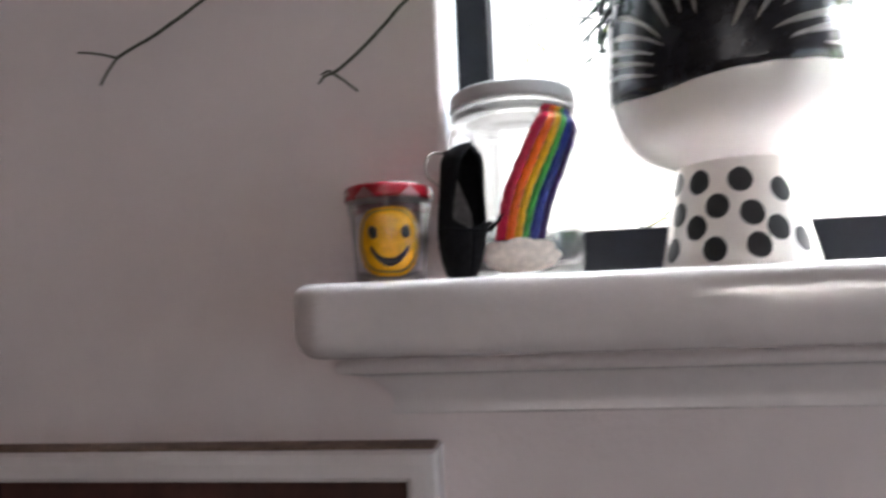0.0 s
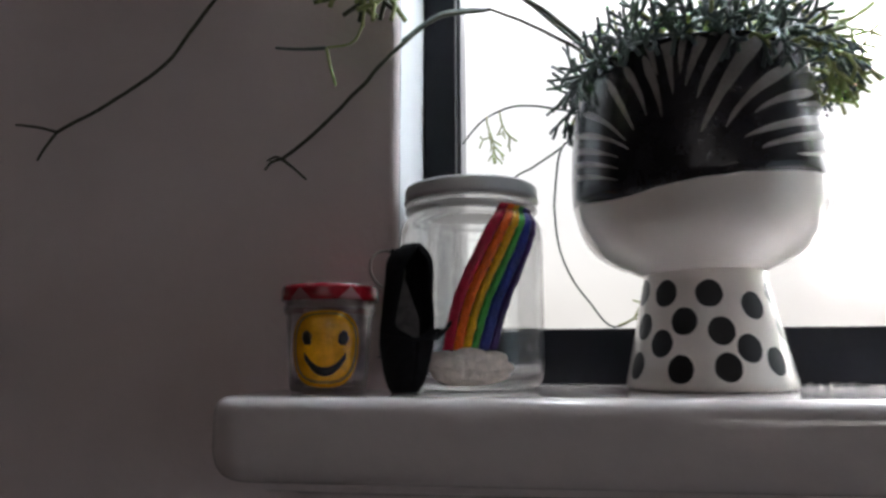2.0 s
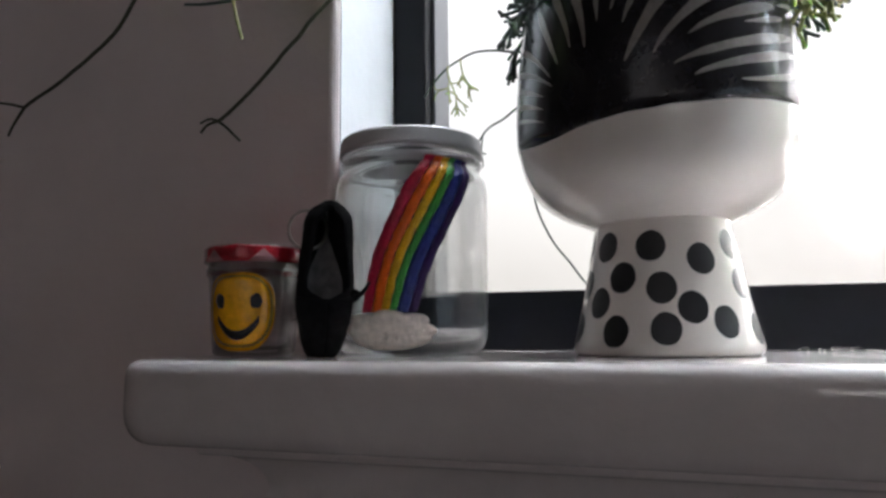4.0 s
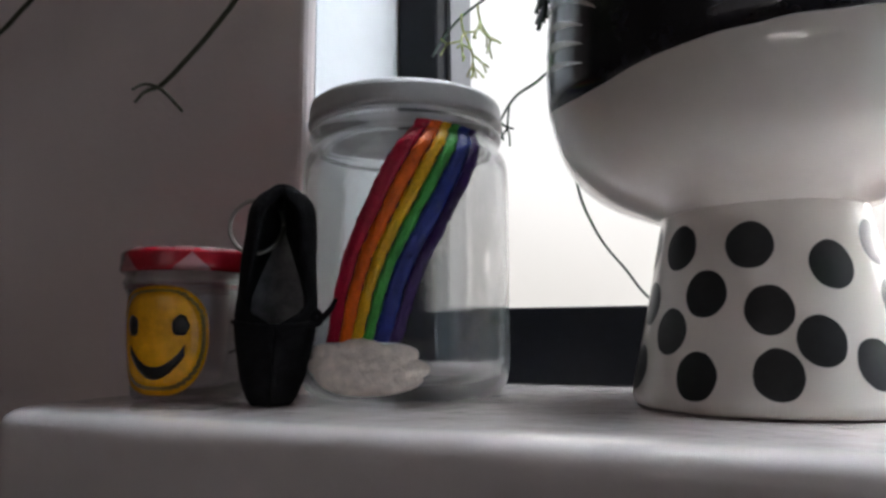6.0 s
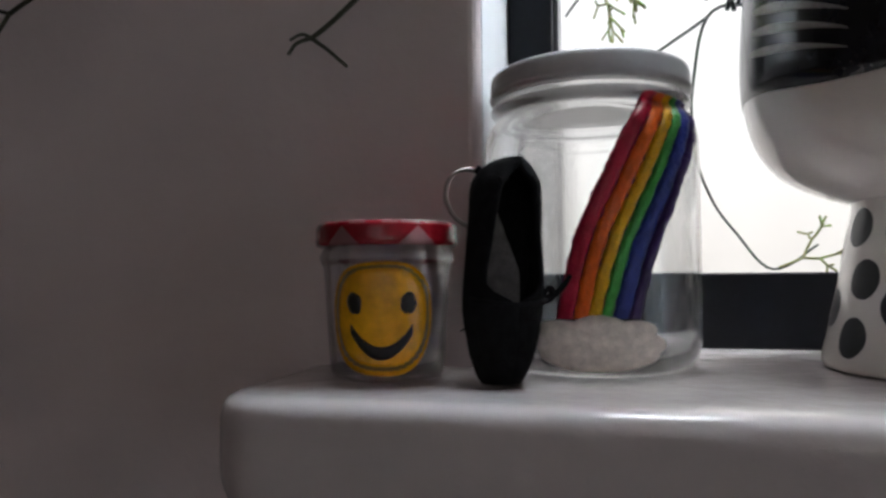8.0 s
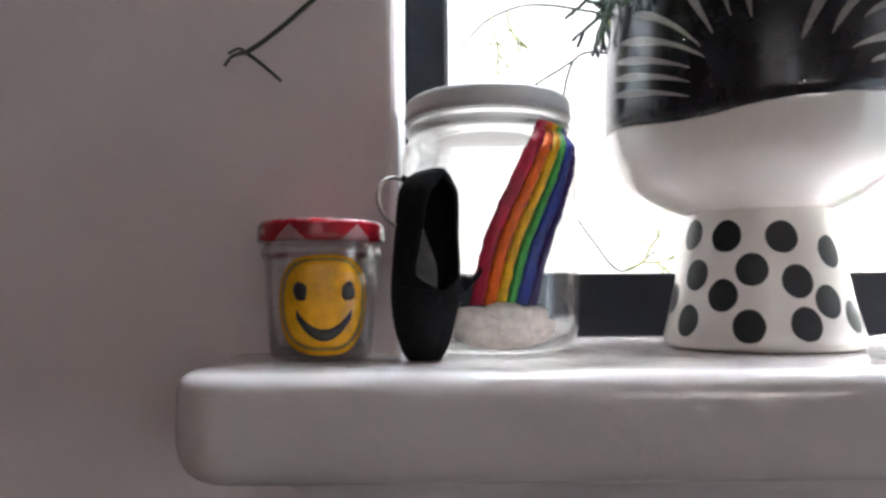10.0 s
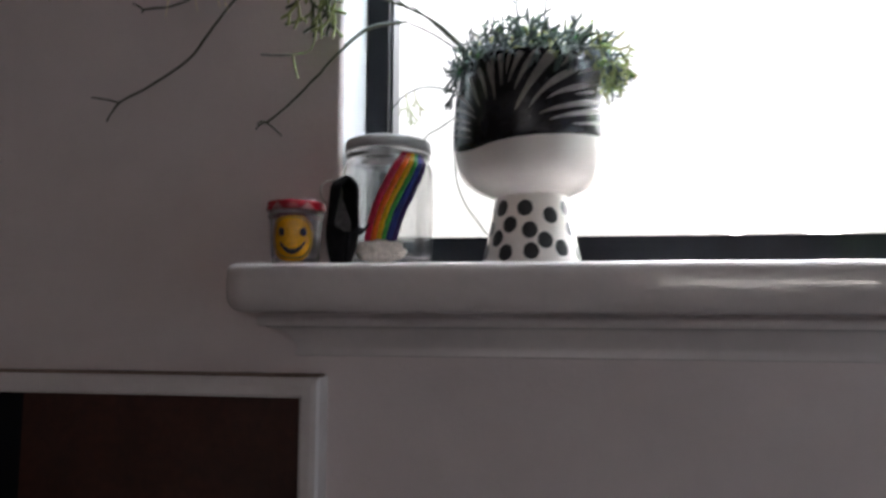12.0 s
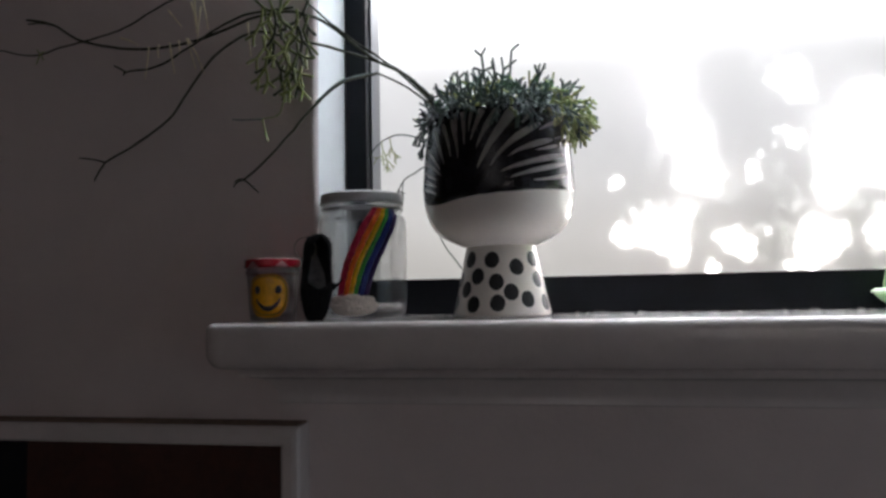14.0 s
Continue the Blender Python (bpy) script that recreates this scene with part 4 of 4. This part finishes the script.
stem([(-0.0622, 0.5178, 1.1355), (-0.0561, 0.5170, 1.1306), (-0.0490, 0.5160, 1.1239)], 0.0008, OLD_STEM)
# the longer one beyond it
stem([ROOT, (0.0647, 0.5450, 1.2179), (0.0414, 0.5380, 1.2295), (0.0229, 0.5280, 1.2340), (0.0095, 0.5210, 1.2372), (-0.0132, 0.5120, 1.2417), (-0.0348, 0.5080, 1.2475), (-0.0537, 0.5080, 1.2492), (-0.0846, 0.5120, 1.2349), (-0.1083, 0.5150, 1.2100), (-0.1268, 0.5170, 1.1886), (-0.1526, 0.5180, 1.1717), (-0.1848, 0.5180, 1.1557)], 0.0012)
stem([(-0.1848, 0.5180, 1.1557), (-0.1956, 0.5170, 1.1584), (-0.2074, 0.5160, 1.1598)], 0.0008)
stem([(-0.1848, 0.5180, 1.1557), (-0.1904, 0.5180, 1.1479), (-0.1945, 0.5180, 1.1406)], 0.0008)
# upper stems, running along the wall
stem([ROOT, (0.0697, 0.5430, 1.2137), (0.0395, 0.5330, 1.2303), (0.0100, 0.5200, 1.2541), (-0.0088, 0.5130, 1.2625), (-0.0254, 0.5080, 1.2638), (-0.0532, 0.5070, 1.2597), (-0.0983, 0.5100, 1.2483), (-0.1509, 0.5140, 1.2468), (-0.2054, 0.5170, 1.2587), (-0.2362, 0.5180, 1.2765), (-0.2621, 0.5180, 1.2833)], 0.0013)
stem([(-0.2362, 0.5180, 1.2765), (-0.2463, 0.5170, 1.2785), (-0.2591, 0.5160, 1.2783)], 0.0008)
stem([(-0.0161, 0.5080, 1.2666), (-0.0527, 0.5060, 1.2638), (-0.0761, 0.5050, 1.2555), (-0.1063, 0.5070, 1.2405), (-0.1329, 0.5100, 1.2298), (-0.1643, 0.5130, 1.2286)], 0.0011)
stem([(-0.1643, 0.5130, 1.2286), (-0.1695, 0.5130, 1.2318), (-0.1742, 0.5130, 1.2341)], 0.0009)
stem([(-0.1643, 0.5130, 1.2286), (-0.1663, 0.5130, 1.2259)], 0.0008)
stem([(-0.1097, 0.5120, 1.2885), (-0.1353, 0.5130, 1.2796), (-0.1725, 0.5150, 1.2647), (-0.2276, 0.5180, 1.2561), (-0.2547, 0.5180, 1.2510), (-0.2891, 0.5190, 1.2591), (-0.3234, 0.5190, 1.2650)], 0.0008)
stem([ROOT, (0.0566, 0.5400, 1.2220), (0.0240, 0.5250, 1.2452), (-0.0009, 0.5120, 1.2659), (-0.0148, 0.5050, 1.2841)], 0.0010)
CLUMP = (-0.0111, 0.4800, 1.2581)
# clump of joints that hangs in front of the wall
for k in range(22):
    u = k / 21
    x = CLUMP[0] + ((k * 0.618) % 1 - 0.5) * 0.046 * (1 - 0.45 * u)
    p = (x, CLUMP[1] + rng.uniform(-0.009, 0.009), CLUMP[2] + 0.012 - 0.060 * u)
    d = Vector((rng.uniform(-0.4, 0.4), rng.uniform(-0.25, 0.25), -1)).normalized()
    b = forked(p, d, 0.0105, 0.00122, 2, 0.22, bmesh.new(), Vector((0, 1, 0)), (26, 52))
    # pale and dark joints mixed, to colour in lit edges and shaded cores
    part("sprig", b, (GROWN, LIT_YOUNG, LIT_YOUNG, OLD_STEM)[k % 4], plant)
stem([(-0.0108, 0.4790, 1.1963), (-0.0126, 0.4780, 1.1795), (-0.0170, 0.4780, 1.1735), (-0.0274, 0.4770, 1.1710)], 0.0007, LIT_YOUNG)
stem([(-0.0274, 0.4770, 1.1710), (-0.0379, 0.4760, 1.1706), (-0.0498, 0.4750, 1.1720)], 0.0008, STEM)
stem([(-0.0274, 0.4770, 1.1710), (-0.0252, 0.4770, 1.1625), (-0.0235, 0.4780, 1.1544)], 0.0008, LIT_YOUNG)
# short trails over the pane
stem([(PXC - 0.052, PYC + 0.012, SILL + 0.140), (0.0581, 0.5700, 1.1756), (0.0409, 0.5800, 1.1775), (0.0289, 0.5830, 1.1715), (0.0194, 0.5840, 1.1603)], 0.0007, STEM)
for a in ((0.0409, 0.5800, 1.1775), (0.0335, 0.5810, 1.1747)):
    part("sprig", sprig(a, (0.15, -0.1, -1), 0.0095, 0.00055, 3, 0.25), LIT_YOUNG, plant)
stem([(PXC - 0.05, PYC + 0.022, SILL + 0.128), (0.0758, 0.5980, 1.1600), (0.0703, 0.6120, 1.1284), (0.0752, 0.6180, 1.0957), (0.0893, 0.6220, 1.0718), (0.1032, 0.6220, 1.0570), (0.1210, 0.6220, 1.0673)], 0.0007, STEM)
part("sprig", sprig((0.1055, 0.6220, 1.0577), (0.8, -0.1, 0.35), 0.009, 0.0006, 3), LIT_YOUNG, plant)
stem([(0.0758, 0.5980, 1.1600), (0.0600, 0.6040, 1.1511), (0.0481, 0.6060, 1.1453), (0.0414, 0.6060, 1.1354)], 0.0007, STEM)
part("sprig", sprig((0.0459, 0.6060, 1.1428), (-0.1, 0, -1), 0.009, 0.0005, 2, 0.2), STEM, plant)
for end in ((0.0366, 0.6060, 1.1302), (0.0432, 0.6058, 1.1276), (0.0478, 0.6060, 1.1322)):
    stem([(0.0414, 0.6060, 1.1354), tuple((a + b) / 2 for a, b in zip((0.0414, 0.6060, 1.1348), end)), end], 0.0006, STEM)
# pale rootlets under the upper stems
for p, q in (
        ((-0.1398, 0.5080, 1.2455), (-0.1409, 0.5050, 1.2181)),
        ((-0.1307, 0.5080, 1.2462), (-0.1292, 0.5050, 1.2348)),
        ((-0.1213, 0.5080, 1.2472), (-0.1147, 0.5050, 1.2207)),
        ((-0.1134, 0.5080, 1.2484), (-0.1105, 0.5050, 1.2374)),
        ((-0.1065, 0.5080, 1.2497), (-0.0967, 0.5050, 1.2230)),
        ((-0.1055, 0.5080, 1.2496), (-0.0894, 0.5050, 1.2188)),
        ((-0.1027, 0.5080, 1.2790), (-0.0964, 0.5050, 1.2527)),
        ((-0.1003, 0.5080, 1.2825), (-0.0949, 0.5050, 1.2517)),
        ((-0.0929, 0.5080, 1.2809), (-0.0862, 0.5050, 1.2541)),
        ((-0.1230, 0.5080, 1.2744), (-0.1092, 0.5050, 1.2584)),
        ((-0.1653, 0.5080, 1.2552), (-0.1468, 0.5050, 1.2464)),
        ((-0.0542, 0.5080, 1.2583), (-0.0499, 0.5050, 1.2292)),
        ((-0.0944, 0.5080, 1.2750), (-0.0954, 0.5050, 1.2462)),
):
    p, q = Vector(p), Vector(q)
    part("rootlet", tube([p, (p + q) / 2 + Vector((rng.uniform(-0.001, 0.001), 0, 0.0006)), q], 0.00075, 5, 0.5), ROOTLET, plant)
# a fresh green shoot at the end of the thinnest stem
for dx, dz in ((-0.0018, -0.0095), (0.0050, -0.0060), (0.0058, 0.0010), (-0.0020, 0.0035)):
    p = Vector((-0.2455, 0.5150, 1.2506))
    part("shoot", tube([p, p + Vector((dx * 0.5, -0.001, dz * 0.5 + 0.0004)), p + Vector((dx, -0.002, dz))], 0.0007, 5, 0.7), LIT_YOUNG, plant)

# ---- green plastic ornament with a bird on top ----
GX, GY = 0.4620, 0.5500
orn = thing("garden_ornament", (GX, GY, SILL), "green plastic lantern ornament with a bird on top", "ornament")


def turned_part(name, prof, mat, label="", cx=GX, cy=GY, segs=48, parent=None):
    return part(name, lathe(cx, cy, [(r, SILL + h) for r, h in smooth_profile(prof, 4)], segs), mat, parent or orn, label)


turned_part("base", [(0.036, 0.0), (0.044, 0.0010), (0.052, 0.006), (0.0575, 0.0115), (0.0560, 0.0135)], GREEN_PLASTIC, "green plastic base dish")
turned_part("base_rim", [(0.0540, 0.0125), (0.0590, 0.0128), (0.0596, 0.0140), (0.0570, 0.0160), (0.0520, 0.0165)], PALE_GREEN, "pale green rim")
turned_part("cup", [(0.050, 0.0150), (0.0520, 0.0170), (0.0505, 0.0260), (0.0490, 0.0310), (0.0460, 0.0300), (0.046, 0.02)], GREEN_PLASTIC)
for k in range(4):
    a = radians(185 + 90 * k)
    leg = [(GX + r * math.cos(a), GY + r * math.sin(a), SILL + h) for r, h in ((0.0450, 0.028), (0.0435, 0.045), (0.0420, 0.070), (0.0395, 0.119))]
    part("post", tube(spline(leg, 4), 0.0050, 10, 0.55), GREEN_PLASTIC, orn)
turned_part("roof", [(0.038, 0.1140), (0.0415, 0.1145), (0.0432, 0.1215), (0.0426, 0.1280), (0.0375, 0.1400), (0.0285, 0.1530), (0.0185, 0.1620), (0.010, 0.1650), (0.004, 0.1655)], PALE_GREEN, "pale green bell-shaped roof")
bird = part("bird", lathe(GX, GY, [(r, SILL + h) for r, h in smooth_profile([(0.009, 0.163), (0.0135, 0.168), (0.0190, 0.178), (0.0215, 0.188), (0.0195, 0.201), (0.0130, 0.211), (0.003, 0.2145)], 4)], 32), GREEN_PLASTIC, orn, "green plastic bird")
part("beak", tube([(GX - 0.017, GY - 0.004, SILL + 0.190), (GX - 0.024, GY - 0.005, SILL + 0.1885), (GX - 0.030, GY - 0.006, SILL + 0.1865)], 0.0065, 10, 0.12), GREEN_PLASTIC, bird)

# ---- dust and fluff along the back of the sill ----
fluff = bmesh.new()
for k in range(50):
    p = Vector((rng.uniform(0.19, 0.44), rng.uniform(0.55, 0.603), SILL + 0.0004))
    if k % 3 == 0:
        pts = [p + Vector((rng.uniform(-0.004, 0.004), rng.uniform(-0.003, 0.003), rng.uniform(0, 0.0016))) for _ in range(4)]
        tube(spline(pts, 3), 0.00012, 4, 0.8, fluff)
    else:
        tube([p, p + Vector((rng.uniform(-0.001, 0.001), rng.uniform(-0.001, 0.001), 0.0007))], rng.uniform(0.00015, 0.00035), 5, 0.4, fluff)
whole("dust", fluff, DUST, "pale dust and fluff lying on the sill", "dust", "stuff", True)
